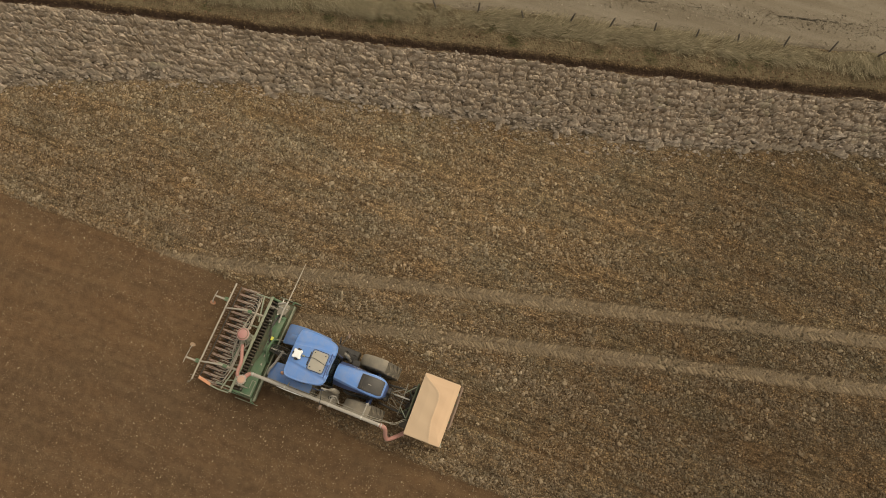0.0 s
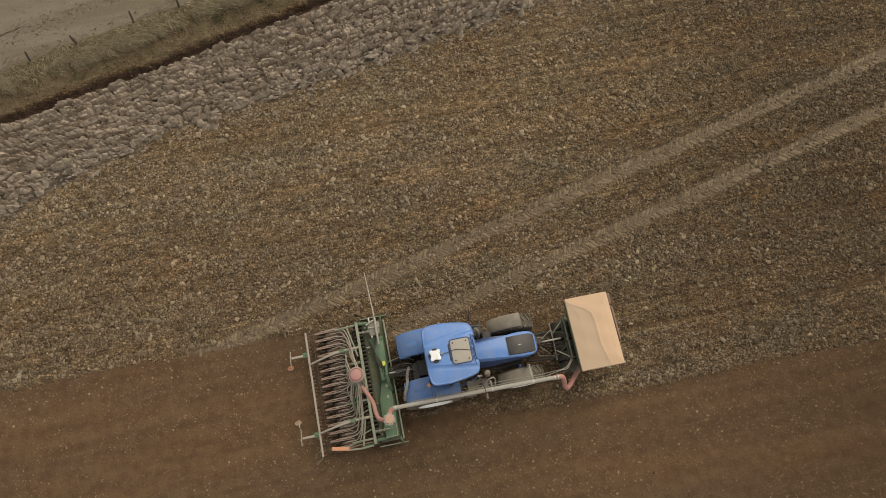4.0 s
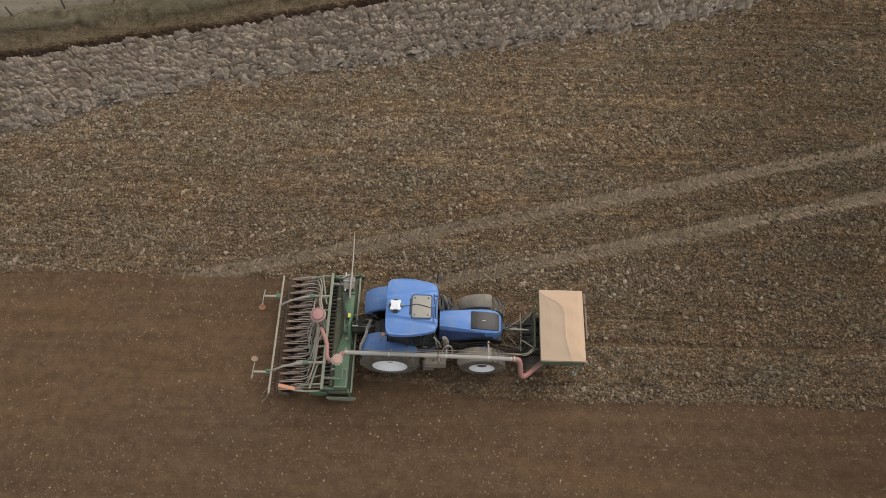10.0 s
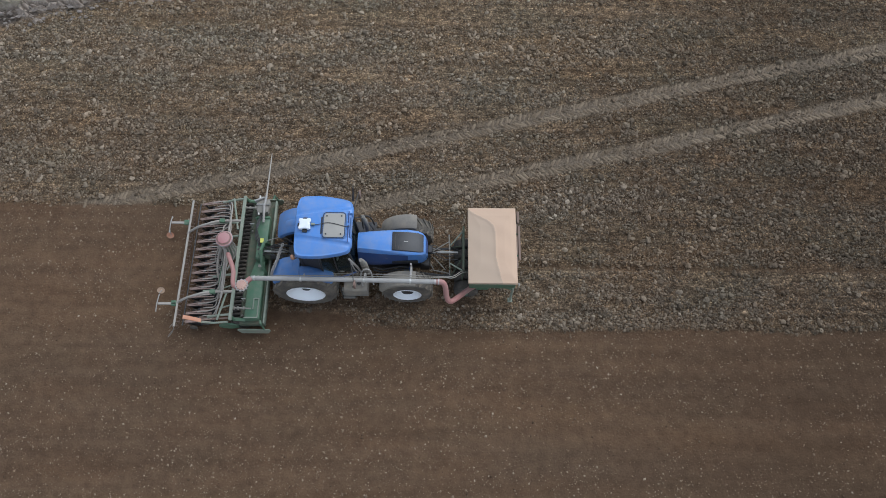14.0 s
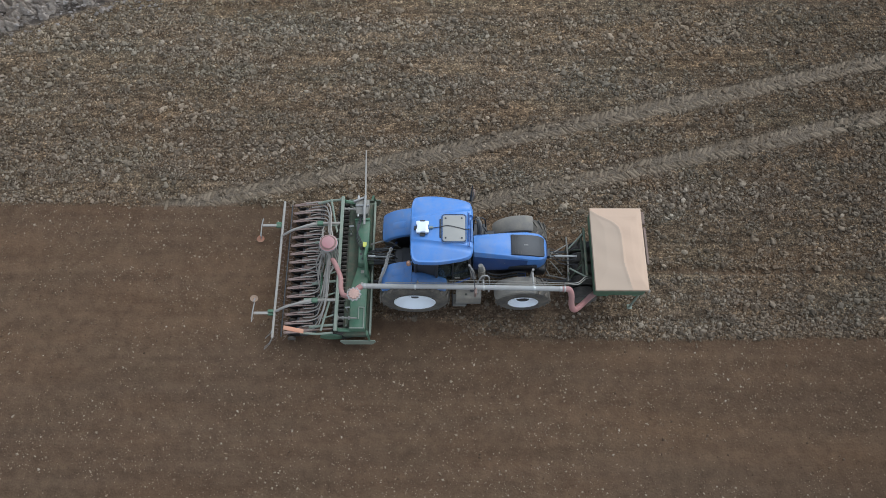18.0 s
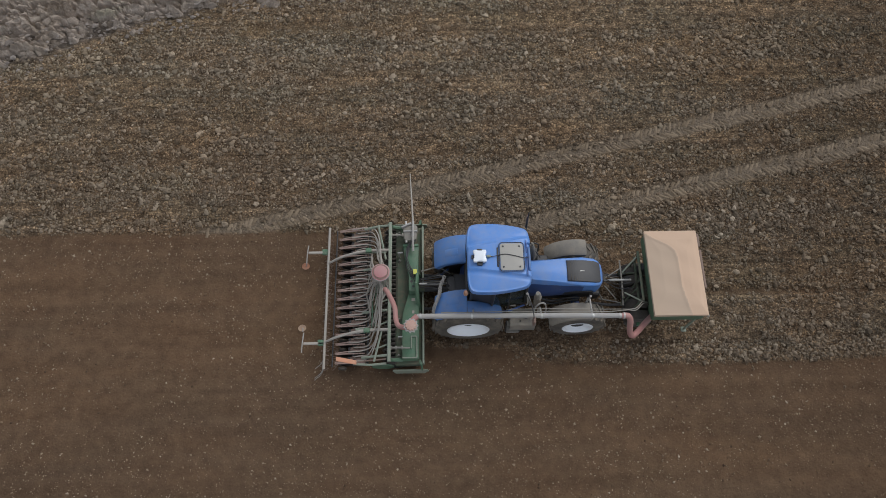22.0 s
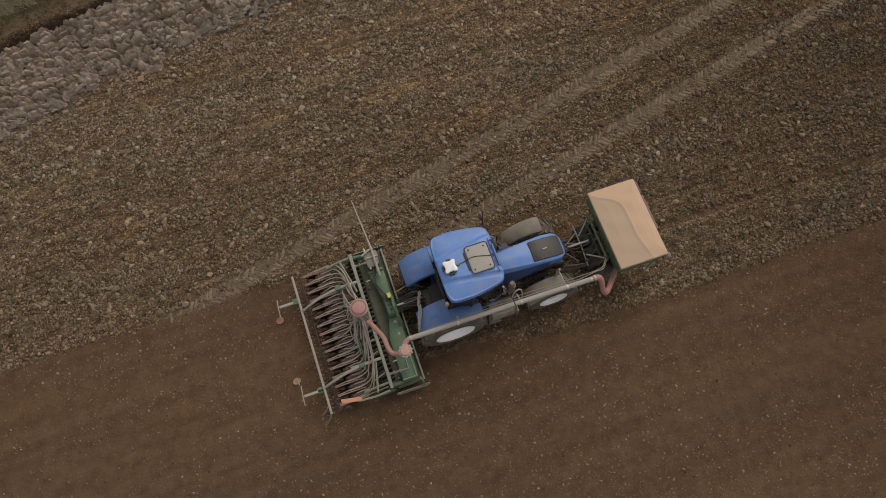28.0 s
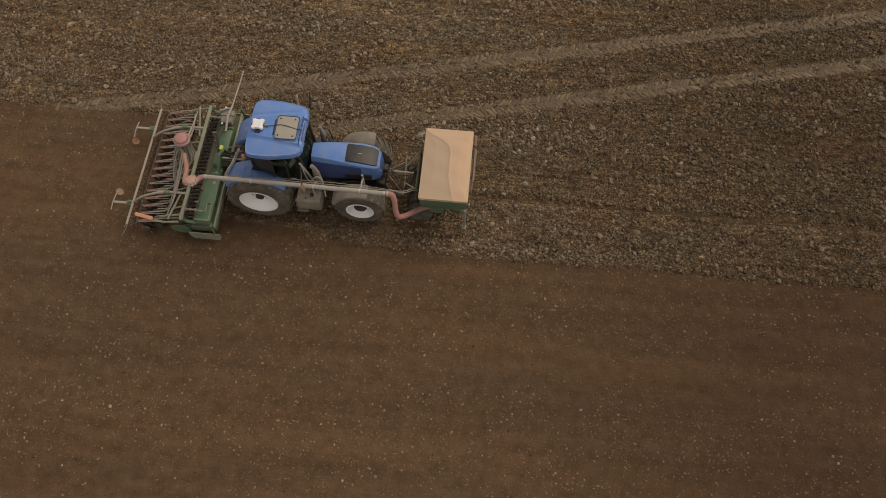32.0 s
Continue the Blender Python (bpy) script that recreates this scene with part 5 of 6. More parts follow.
    for x0, y0, z0, x1, y1, z1 in ((3.5, 0.06, 1.12, 4.05, 0.4, 1.16), (3.52, -0.26, 0.6, 4.1, -0.38, 0.6), (3.5, -0.1, 0.7, 3.62, -0.3, 0.62), (3.52, 0.3, 0.9, 4.0, 0.16, 0.95), (3.6, -0.05, 1.05, 3.95, -0.3, 0.7)):
        part("front_rod", tubed([(x0, y0, z0), ((x0 + x1) / 2, (y0 + y1) / 2, (z0 + z1) / 2 + 0.015), (x1, y1, z1)], 0.016, 6), DUSTSTEEL, t, "thin dusty linkage rod")
    for k in range(4):
        part("hydraulic_hose", tubed(curve_pts([(3.35, 0.2 - 0.06 * k, 1.05), (3.6, 0.26 - 0.09 * k, 1.2 + 0.04 * (k % 2)), (3.9, 0.18 - 0.1 * k, 1.08), (4.3, 0.3 - 0.16 * k, 1.2)]), 0.012, 6), BLACK, t)
    return t


# ---- front hopper with its tarpaulin ----
def build_hopper():
    h = thing("front_hopper", "green seed hopper under a tan tarpaulin before the tractor", "seed hopper", at=(5.2, 0, 0))
    x0, x1, w, z = 4.57, 5.90, 1.13, 1.88
    xs, ys = np.linspace(x0, x1, 61), np.linspace(-w, w, 91)
    bm = bmesh.new()
    top, tone = [], {}
    for y in ys:
        line = []
        for x in xs:
            u, v = (x - x0) / (x1 - x0), (y + w) / (2 * w)
            edge = min(u, 1 - u, v, 1 - v)
            fold = float(np.interp(v + 0.006 * math.sin(23 * v), [0.0, 0.07, 0.2, 0.32, 0.5, 0.66, 0.74, 0.82, 0.88, 1.0], [0.69, 0.66, 0.6, 0.565, 0.565, 0.555, 0.52, 0.4, 0.23, -0.1]))
            d = u - fold
            tone[(round(x, 4), round(y, 4))] = d
            dome = 0.035 * min(1.0, edge * 4)
            crease = 0.01 * math.exp(-(d / 0.03) ** 2) + 0.022 / (1 + math.exp(-d * 22))
            line.append(bm.verts.new((x, y, z + dome + crease * min(1, edge * 9) + 0.006 * math.sin(9 * y + 4 * x) * min(1, edge * 6))))
        top.append(line)
    for a, b in zip(top, top[1:]):
        for k in range(len(xs) - 1):
            bm.faces.new((a[k], a[k + 1], b[k + 1], b[k]))
    rim = top[0] + [r[-1] for r in top[1:]] + top[-1][-2::-1] + [r[0] for r in top[-2:0:-1]]
    down = [bm.verts.new((v.co.x + (0.012 if v.co.x > 5.2 else -0.012) * (abs(v.co.x - 5.235) > 0.6), v.co.y * 1.008, z - 0.06 + 0.008 * math.sin(v.co.x * 21 + v.co.y * 17))) for v in rim]
    for k in range(len(rim)):
        j = (k + 1) % len(rim)
        bm.faces.new((rim[k], down[k], down[j], rim[j]))
    bmesh.ops.recalc_face_normals(bm, faces=bm.faces)
    # The tractor side of the crease has its shade painted in as darker tan.
    for f in bm.faces:
        v = f.verts[0].co
        f.material_index = int(tone.get((round(v.x, 4), round(v.y, 4)), 1) < 0)
    cover = part("tarpaulin", bm, TAN, h, "tan tarpaulin cover with a long crease")
    cover.data.materials.append(TANDARK)
    for y in (-1.12, 1.12):
        part("tarpaulin_strap", tubed([(x, y * 1.015, z - 0.05) for x in (4.6, 5.0, 5.4, 5.87)], 0.012, 5), TANDARK, cover)
    secs = [[(5.235 + a, b, zz) for a, b in rounded(hx, hy, 0.05, 2)] for zz, hx, hy in ((1.83, 0.645, 1.11), (1.42, 0.645, 1.11), (0.95, 0.47, 0.9), (0.72, 0.25, 0.6))]
    body = part("hopper_body", loft(secs), GREEN, h, "green painted steel hopper body")
    part("hopper_rim", loft([[(5.235 + a, b, zz) for a, b in rounded(s, s + 0.45, 0.03, 2)] for zz, s in ((1.76, 0.66), (1.8, 0.675), (1.84, 0.66))]), GREEN, body)
    part("metering_unit", boxed((5.0, -0.65, 0.7), (0.4, 0.4, 0.34), 0.04), GREEN, h, "green metering unit")
    part("blower", lathe(bmesh.new(), [(0.1, -0.12), (0.26, -0.08), (0.26, 0.08), (0.22, 0.12)], 24, "Y", (4.85, 0.5, 0.75)), BLACK, h, "black blower housing")
    # coupling frame between the tractor and the hopper
    for y in (-0.55, 0.0, 0.62):
        part("frame_post", tubed([(4.42, y, 0.45), (4.45, y, 1.5)], 0.032, 6), GREENDUST, h, "green coupling frame post")
    for z1 in (0.5, 1.1, 1.5):
        part("frame_rail", tubed([(4.45, -0.62, z1), (4.45, 0.72, z1)], 0.035, 6), GREENDUST, h)
    for side in (-1, 1):
        part("frame_brace", tubed([(4.08, side * 0.28, 1.15), (4.42, side * 0.6, 1.42)], 0.022, 6), GREENGREY, h)
        part("frame_brace", tubed([(4.1, side * 0.44, 0.6), (4.4, side * 0.2, 1.3)], 0.022, 6), GREENDUST, h)
        part("coupling_plate", tubed([(4.1, side * 0.42, 0.5), (4.06, side * 0.4, 1.12)], 0.026, 6), GREENDUST, h)
        leg = part("parking_leg", tubed([(5.85, side * 0.98, 0.06), (5.85, side * 0.98, 1.1)], 0.035, 6), GREENGREY, h, "pale green parking leg")
        part("leg_foot", boxed((5.85, side * 0.98, 0.06), (0.14, 0.14, 0.03), 0.01), GREENGREY, leg)
        part("leg_bracket", tubed([(5.5, side * 0.9, 1.0), (5.85, side * 0.98, 1.0)], 0.03, 6), GREEN, leg)
    part("coupling_plate", tubed([(4.06, -0.56, 0.95), (4.06, 0.05, 1.1), (4.04, 0.62, 1.15)], 0.022, 6), DUSTSTEEL, h)
    # packer tyres under the frame
    first = None
    for k, y in enumerate((-0.75, -0.42, -0.09, 0.24, 0.57)):
        bm = lathe(bmesh.new(), [(0.16, -0.12), (0.3, -0.15), (0.35, -0.12), (0.37, 0), (0.35, 0.12), (0.3, 0.15), (0.16, 0.12)], 22)
        if first is None:
            first = part("packer_tyre", bm, RUBBER, h, "dark rubber packer tyre")
            first.location = Vector((4.55, y, 0.37)) - h.location
        else:
            bm.free()
            again(first, pose(4.55, y, 0.37))
    part("packer_shaft", tubed([(4.55, -0.95, 0.37), (4.55, 0.75, 0.37)], 0.05, 8), GREEN, h)
    # planks, box and lamp at the front
    part("corner_lamp", boxed((5.95, -1.1, 1.7), (0.04, 0.08, 0.08), 0.015), HOSE, h, "small pale corner lamp")
    part("front_plank", boxed((6.0, 0.15, 1.68), (0.07, 1.04, 0.05), 0.012, pose(0, 0, 0, 0, 14, 0)), RUST, h, "weathered brown plank")
    part("front_plank", boxed((5.98, 0.93, 1.68), (0.08, 0.36, 0.1), 0.015), RUST, h, "short weathered brown plank")
    for y in (-0.2, 0.45):
        part("plank_bracket", tubed([(5.8, y, 1.5), (6.0, y, 1.64)], 0.025, 6), GREEN, h)
    part("front_rail", tubed([(5.97, -0.45, 1.3), (5.97, 1.05, 1.3)], 0.035, 6), RUST, h, "worn brown front rail")
    part("catwalk", boxed((5.95, 0.25, 1.0), (0.1, 1.2, 0.05), 0.01), RUST, h)
    for k in range(2):
        part("hopper_hose", tubed(curve_pts([(3.9 - 0.1 * k, -0.98, 1.9), (4.15, -0.95 + 0.05 * k, 1.78), (4.4, -0.72 + 0.06 * k, 1.55), (4.6, -0.6, 1.3)]), 0.013, 6), DUSTSTEEL, h, "grey hydraulic hose")
    return h


# ---- long delivery pipe along the near side ----
def build_pipe():
    p = thing("delivery_pipe", "grey seed delivery pipe with red hose ends, along the tractor's side", "pipe", at=(1.2, -1.13, 1.9))
    tubes = part("pipe", tubed([(-1.28, -1.11, 2.05), (0.2, -1.12, 2.06), (1.7, -1.14, 2.06), (3.72, -1.17, 2.05)], 0.064, 14), GREYPIPE, p, "long straight grey pipe")
    for x in (-1.2, 0.05, 1.75, 3.0, 3.66):
        part("pipe_clamp", lathe(bmesh.new(), [(0.068, -0.025), (0.074, 0), (0.068, 0.025)], 14, "X", (x, -1.11 - 0.0125 * (x + 1.28), 2.055)), SILVER, tubes, "steel pipe clamp")
    part("cable", tubed([(-0.7, -1.03, 2.07), (0.6, -1.035, 2.08), (2.2, -1.05, 2.08), (3.4, -1.07, 2.06), (3.95, -0.98, 1.9)], 0.012, 6), DUSTSTEEL, p, "thin grey cable beside the pipe")
    part("cable", tubed([(0.9, -0.96, 2.04), (2.2, -0.97, 2.06), (3.3, -1.0, 2.05), (4.0, -0.95, 1.86)], 0.01, 6), DUSTSTEEL, p)
    front = part("front_hose", tubed(curve_pts([(3.7, -1.17, 2.05), (3.86, -1.18, 2.04), (3.94, -1.26, 1.9), (3.98, -1.42, 1.6), (4.06, -1.5, 1.42), (4.22, -1.4, 1.3), (4.6, -1.02, 1.05), (4.85, -0.8, 0.85)]), 0.075, 12), RED, p, "red-brown ribbed front hose")
    part("hose_clamp", lathe(bmesh.new(), [(0.083, -0.02), (0.09, 0), (0.083, 0.02)], 14, "X", (3.76, -1.17, 2.05)), SILVER, front)
    rear = part("rear_hose", tubed(curve_pts([(-1.28, -1.11, 2.05), (-1.38, -1.2, 2.06), (-1.44, -1.38, 2.14), (-1.46, -1.46, 2.26)]), 0.075, 12), RED, p, "red-brown hose elbow")
    cap = [(0.15 + 0.014 * math.cos(11 * a), a) for a in (2 * math.pi * k / 66 for k in range(66))]
    secs = [[(-1.42 + r * f * math.cos(a), -1.43 + r * f * math.sin(a), z) for r, a in cap] for f, z in ((0.8, 2.3), (0.9, 2.34), (0.9, 2.4), (0.78, 2.42), (0.7, 2.42), (0.3, 2.44))]
    part("coupling_cap", loft(secs), CAPTAN, rear, "faded pink cap with a scalloped edge")
    ring = [[(-1.42 + (r * 1.1 + o) * math.cos(a), -1.43 + (r * 1.1 + o) * math.sin(a), z) for r, a in cap] for o, z in ((0, 2.33), (0.006, 2.35), (0.006, 2.37), (0, 2.385))]
    part("cap_rim", loft(ring), GREYPIPE, rear, "pale scalloped rim")
    part("riser", tubed(curve_pts([(-1.46, -1.44, 2.26), (-1.6, -1.4, 2.1), (-1.75, -1.3, 1.98), (-1.81, -1.1, 1.92), (-1.84, -0.82, 1.9), (-2.0, -0.45, 1.85), (-2.1, -0.28, 1.72)]), 0.062, 12), RED, p, "red-brown hose to the distributor")
    for x, y0, z0 in ((0.1, -0.85, 1.75), (1.75, -0.85, 1.4), (3.0, -0.62, 1.5)):
        part("pipe_bracket", tubed(curve_pts([(x, y0, z0), (x, y0 - 0.02, 1.85), (x, -1.1, 1.98)], 3), 0.025, 6), GREYPIPE, p, "pipe bracket")
    part("bracket_post", tubed([(3.0, -0.62, 1.45), (3.0, -0.64, 2.0), (3.0, -0.66, 2.05)], 0.03, 6), GREYPIPE, p)
    return p


# ---- seed drill on the rear linkage ----
def build_drill():
    d = thing("seed_drill", "green pneumatic seed drill with a power harrow and many grey hoses", "seed drill", at=(-2.2, 0, 0))
    part("harrow_box", loft([[(x, y, z) for x, z in ((-1.88, 0.36), (-1.18, 0.36), (-1.16, 0.54), (-1.22, 0.6), (-1.84, 0.6), (-1.9, 0.54))] for y in (-1.95, -1.92, 1.86, 1.89)]), GREENDUST, d, "soil-dusted green power harrow trough")
    part("edge_board", boxed((-1.165, -0.05, 0.68), (0.05, 3.84, 0.14), 0.01), GREENGREY, d, "dusty board along the trough")
    north = ((1.33, -1.69, -1.29, 0.8), (1.3, -1.7, -1.28, 0.83), (0.9, -1.64, -1.28, 0.84), (0.44, -1.54, -1.28, 0.84), (0.42, -1.53, -1.29, 0.8))
    south = ((-0.1, -1.54, -1.29, 0.8), (-0.13, -1.55, -1.28, 0.84), (-0.68, -1.7, -1.28, 0.84), (-1.2, -1.71, -1.28, 0.83), (-1.84, -1.7, -1.29, 0.82), (-1.87, -1.69, -1.3, 0.78))
    for profile in (north, south):
        part("harrow_cover", loft([[(a, y, 0.58), (a, y, z - 0.02), (a + 0.03, y, z), (b - 0.03, y, z), (b, y, z - 0.02), (b, y, 0.58)] for y, a, b, z in profile]), GREEN, d, "green tapering cover plate")
    gear = part("gearbox", loft([[(-1.41 + a, 0.15 + b, z) for a, b in rounded(hx, hy, 0.04, 2)] for z, hx, hy in ((0.58, 0.15, 0.3), (0.98, 0.13, 0.28), (1.03, 0.11, 0.25), (1.035, 0.1, 0.24))]), GREEN, d, "green central gearbox")
    for x, y in ((-1.46, 0.3), (-1.36, 0.3), (-1.46, 0.16), (-1.36, 0.16), (-1.41, 0.02)):
        part("gearbox_hole", lathe(bmesh.new(), [(0.032, 1.03), (0.034, 1.045), (0.001, 1.043)], 12, "Z", (x, y, 0)), BLACK, gear)
    part("input_housing", tubed([(-1.32, 0.03, 0.86), (-1.12, 0.03, 0.86)], 0.1, 12), GREENDUST, gear)
    # flat frame over one end of the trough, and folded plates
    for a, b in (((-1.7, -1.84), (-1.33, -1.84)), ((-1.33, -1.84), (-1.33, -1.28)), ((-1.47, -1.28), (-1.33, -1.28)), ((-1.47, -1.28), (-1.47, -1.6))):
        part("cover_rib", tubed([(*a, 0.86), (*b, 0.86)], 0.018, 6), GREENGREY, d, "dusty raised rib")
    part("cover_rib", tubed([(-1.7, 1.24, 0.86), (-1.28, 1.24, 0.86)], 0.02, 6), GREEN, d)
    part("roller_end", loft([[(-2.22 + 0.29 * math.cos(w), -1.94 + o, 0.36 + 0.2 * math.sin(w)) for w in (2 * math.pi * k / 20 for k in range(20))] for o in (-0.02, 0.02)]), GREEN, d, "green rounded end plate of the roller")
    for y in (1.52, -1.6):
        rod = part("depth_adjuster", tubed([(-2.04, y, 0.97), (-1.8, y, 0.97), (-1.5, y, 0.93)], [0.03, 0.025, 0.02], 7), DUSTSTEEL, d, "dusty steel depth adjuster")
        for x in (-1.98, -1.86, -1.7):
            part("collar", lathe(bmesh.new(), [(0.03, -0.02), (0.05, -0.02), (0.05, 0.02), (0.03, 0.02)], 10, "X", (x, y, 0.965)), DUSTSTEEL, rod)
    for y in (-1.72, -0.75, 0.9, 1.72):
        part("bolt", lathe(bmesh.new(), [(0.035, 0.6), (0.035, 0.66), (0.02, 0.68), (0.001, 0.68)], 8, "Z", (-1.8, y, 0)), DUSTSTEEL, d, "dusty bolt head")
    part("drive_shaft", tubed([(-1.25, 0.0, 0.85), (-0.55, 0.0, 0.85)], 0.07, 10), BLACK, d, "black drive shaft guard")
    for y, w in ((-0.28, 0.09), (-0.62, 0.06)):
        part("sticker", boxed((-1.42, y, 0.847), (w, 0.08, 0.006), 0), HOSE, d, "small white sticker")
    part("sticker", boxed((-1.36, 0.39, 1.14), (0.1, 0.14, 0.02), 0.004, pose(0, 0, 0, 0, 15, 0)), YELLOW, d, "yellow-green plate")
    part("sticker_post", tubed([(-1.36, 0.39, 0.8), (-1.36, 0.39, 1.14)], 0.02, 6), GREEN, d)
    part("headstock", tubed([(-1.25, -0.47, 0.6), (-1.3, -0.3, 1.1), (-1.32, 0.0, 1.3), (-1.3, 0.35, 1.1), (-1.25, 0.47, 0.6)], 0.05, 6), GREEN, d, "green three-point headstock")
    for k in range(16):
        y = -1.86 + 0.248 * k
        part("harrow_tine", tubed([(-1.46, y, 0.5), (-1.44, y + 0.06, 0.2), (-1.42, y + 0.08, -0.04)], [0.03, 0.02, 0.01], 5), RUST, d)
    for side in (-1, 1):
        part("side_plate", loft([[(x, side * 2.06 + o, z) for x, z in ((-1.98, 0.34), (-1.9, 0.08), (-1.14, 0.08), (-1.04, 0.3), (-1.06, 0.44), (-1.95, 0.44))] for o in (-0.012, 0.012)]), GREENGREY, d, "dusty side plate")
        part("side_arm", tubed([(-1.25, side * 1.9, 0.78), (-1.22, side * 2.0, 0.82), (-1.2, side * 2.05, 0.4)], 0.03, 6), GREEN, d)
        part("carrier_arm", tubed([(-1.7, side * 1.85, 0.65), (-2.0, side * 1.86, 0.75), (-2.05, side * 1.86, 0.98)], 0.05, 6), GREEN, d)
    # packer roller: rings on a shaft
    part("roller_shaft", tubed([(-1.94, -1.95, 0.28), (-1.94, 1.95, 0.28)], 0.09, 12), BLACK, d, "black roller shaft")
    bm = lathe(bmesh.new(), [(0.09, -0.03), (0.25, -0.035), (0.285, 0), (0.25, 0.035), (0.09, 0.03)], 20)
    for k in range(14):
        a = 2 * math.pi * k / 14
        box(bm, (0, 0, 0), (0.07, 0.03, 0.03), 0, Matrix.Rotation(-a, 4, "Y") @ Matrix.Translation((0.285, 0, 0)))
    ring = part("packer_ring", bm, RUBBER, d, "dark toothed packer ring")
    ring.location = Vector((-1.94, -1.88, 0.28)) - d.location
    for k in range(1, 31):
        again(ring, pose(-1.94, -1.88 + 0.1253 * k, 0.28, 0, 11 * k, 0))
    # main beams and arms of the coulter unit
    part("beam", boxed((-2.03, -0.05, 1.02), (0.09, 3.85, 0.09), 0.015), GREENGREY, d, "dusty green cross beam")
    part("beam", boxed((-2.72, -0.03, 0.5), (0.08, 3.75, 0.08), 0.015), BLACK, d)
    part("tower", loft([[(-2.22 + a, 0.08 + b, z) for a, b in rounded(s, s, 0.03, 2)] for z, s in ((0.95, 0.2), (1.2, 0.12), (1.75, 0.08))]), GREENGREY, d, "green tower of the distributor")
    for y in (1.02, -1.18):
        arm = part("press_arm", tubed(curve_pts([(-2.03, y + 0.05, 1.02), (-2.6, y + 0.02, 1.06), (-3.0, y - 0.02, 0.98), (-3.4, y - 0.08, 0.82), (-3.72, y - 0.12, 0.55)]), [0.04] * 11 + [0.034] * 9 + [0.028], 8), HOSE, d, "dusty green arm to the rear harrow")
        part("arm_clamp", boxed((-2.6, y + 0.02, 1.06), (0.16, 0.12, 0.12), 0.015), GREEN, arm)
    for y in (-1.8, -0.6, 0.6, 1.8):
        part("link_plate", tubed([(-2.03, y, 1.0), (-2.4, y, 0.9), (-2.75, y, 0.74)], 0.035, 6), GREENGREY, d)
    # distributor head and hoses
    head = part("distributor_head", lathe(bmesh.new(), [(0.11, 1.7), (0.2, 1.78), (0.225, 1.86), (0.225, 1.93), (0.2, 1.945), (0.17, 1.95), (0.165, 1.975), (0.1, 1.995), (0.001, 2.0)], 28, "Z", (-2.2, 0.1, 0)), PINK, d, "faded pink round distributor head")
    part("head_groove", lathe(bmesh.new(), [(0.2, 1.944), (0.2, 1.955), (0.172, 1.957), (0.172, 1.948)], 28, "Z", (-2.2, 0.1, 0)), RUST, head, "dark groove of the distributor lid")
    part("head_ring", lathe(bmesh.new(), [(0.228, 1.87), (0.24, 1.9), (0.228, 1.93)], 28, "Z", (-2.2, 0.1, 0)), GREYPIPE, head, "pale rim of the distributor")
    for k in range(16):
        for row, (ex, tx) in enumerate(((-2.82, -3.42), (-2.66, -3.08))):
            yy = -1.86 + 0.248 * k + 0.124 * row
            if yy > 1.95:
                continue
            fork = bmesh.new()
            for o in (-0.045, 0.04):
                tube(fork, [(ex + 0.14, yy + o, 0.66), ((ex + tx) / 2, yy + o * 0.7, 0.58), (tx, yy + o * 0.35, 0.47)], [0.016, 0.019, 0.02], 6)
            arm = part("coulter", fork, RUST if row else COULTER, d, "worn brown forked coulter arm")
            part("coulter_disc", lathe(bmesh.new(), [(0.001, -0.008), (0.15, -0.006), (0.16, 0), (0.15, 0.006), (0.001, 0.008)], 14, "Y", (tx + 0.2, yy + 0.03, 0.14)), BLACK, arm, "dark steel disc")
            part("press_wheel", lathe(bmesh.new(), [(0.04, -0.025), (0.1, -0.03), (0.115, 0), (0.1, 0.03), (0.04, 0.025)], 12, "Y", (tx + 0.1, yy - 0.06, 0.12)), RUBBER, arm, "dark press wheel")
            part("coulter_shank", tubed([(tx + 0.02, yy, 0.44), (tx + 0.06, yy + 0.02, 0.15)], 0.03, 5), BLACK, arm)
            part("coulter_ring", lathe(bmesh.new(), [(0.02, -0.02), (0.04, -0.02), (0.04, 0.02), (0.02, 0.02)], 10, "Z", (tx - 0.02, yy, 0.47)), BLACK if row else RUST, arm, "dark ring at the coulter end")
            s = 1 if yy > 0.1 else -1
            out = abs(yy - 0.1)
            a = math.atan2(yy - 0.1, -0.5) + rng.normal(0, 0.06)
            start = (-2.2 + 0.19 * math.cos(a), 0.1 + 0.19 * math.sin(a), 1.8)
            wob = rng.normal(0, 0.025)
            if out < 1.05:
                via = [(-2.4 + wob, 0.1 + s * min(0.2, out), 1.55), (-2.52 + wob - 0.03 * row, yy - s * min(0.3, out * 0.6), 1.15), (-2.53 + wob, yy - s * 0.08, 0.86)]
            else:
                via = [(-2.2 + wob, 0.1 + s * 0.3, 1.6), (-2.26 - 0.1 * (2 - out) + wob, yy - s * 0.62, 1.24), (-2.4 + wob - 0.04 * row, yy - s * 0.22, 0.98), (-2.54, yy - s * 0.06, 0.8)]
            part("seed_hose", tubed(curve_pts([start] + via + [(ex + 0.02, yy, 0.7), (ex - 0.12, yy + wob * 0.5, 0.66), (tx + (0.3 if row == 0 else 0.12), yy + 0.01, 0.58)], 3), 0.017, 5), HOSE, d, "grey-brown seed hose")
    for k in range(14):
        a = 2 * math.pi * k / 14 + 0.2
        c, sn = math.cos(a), math.sin(a)
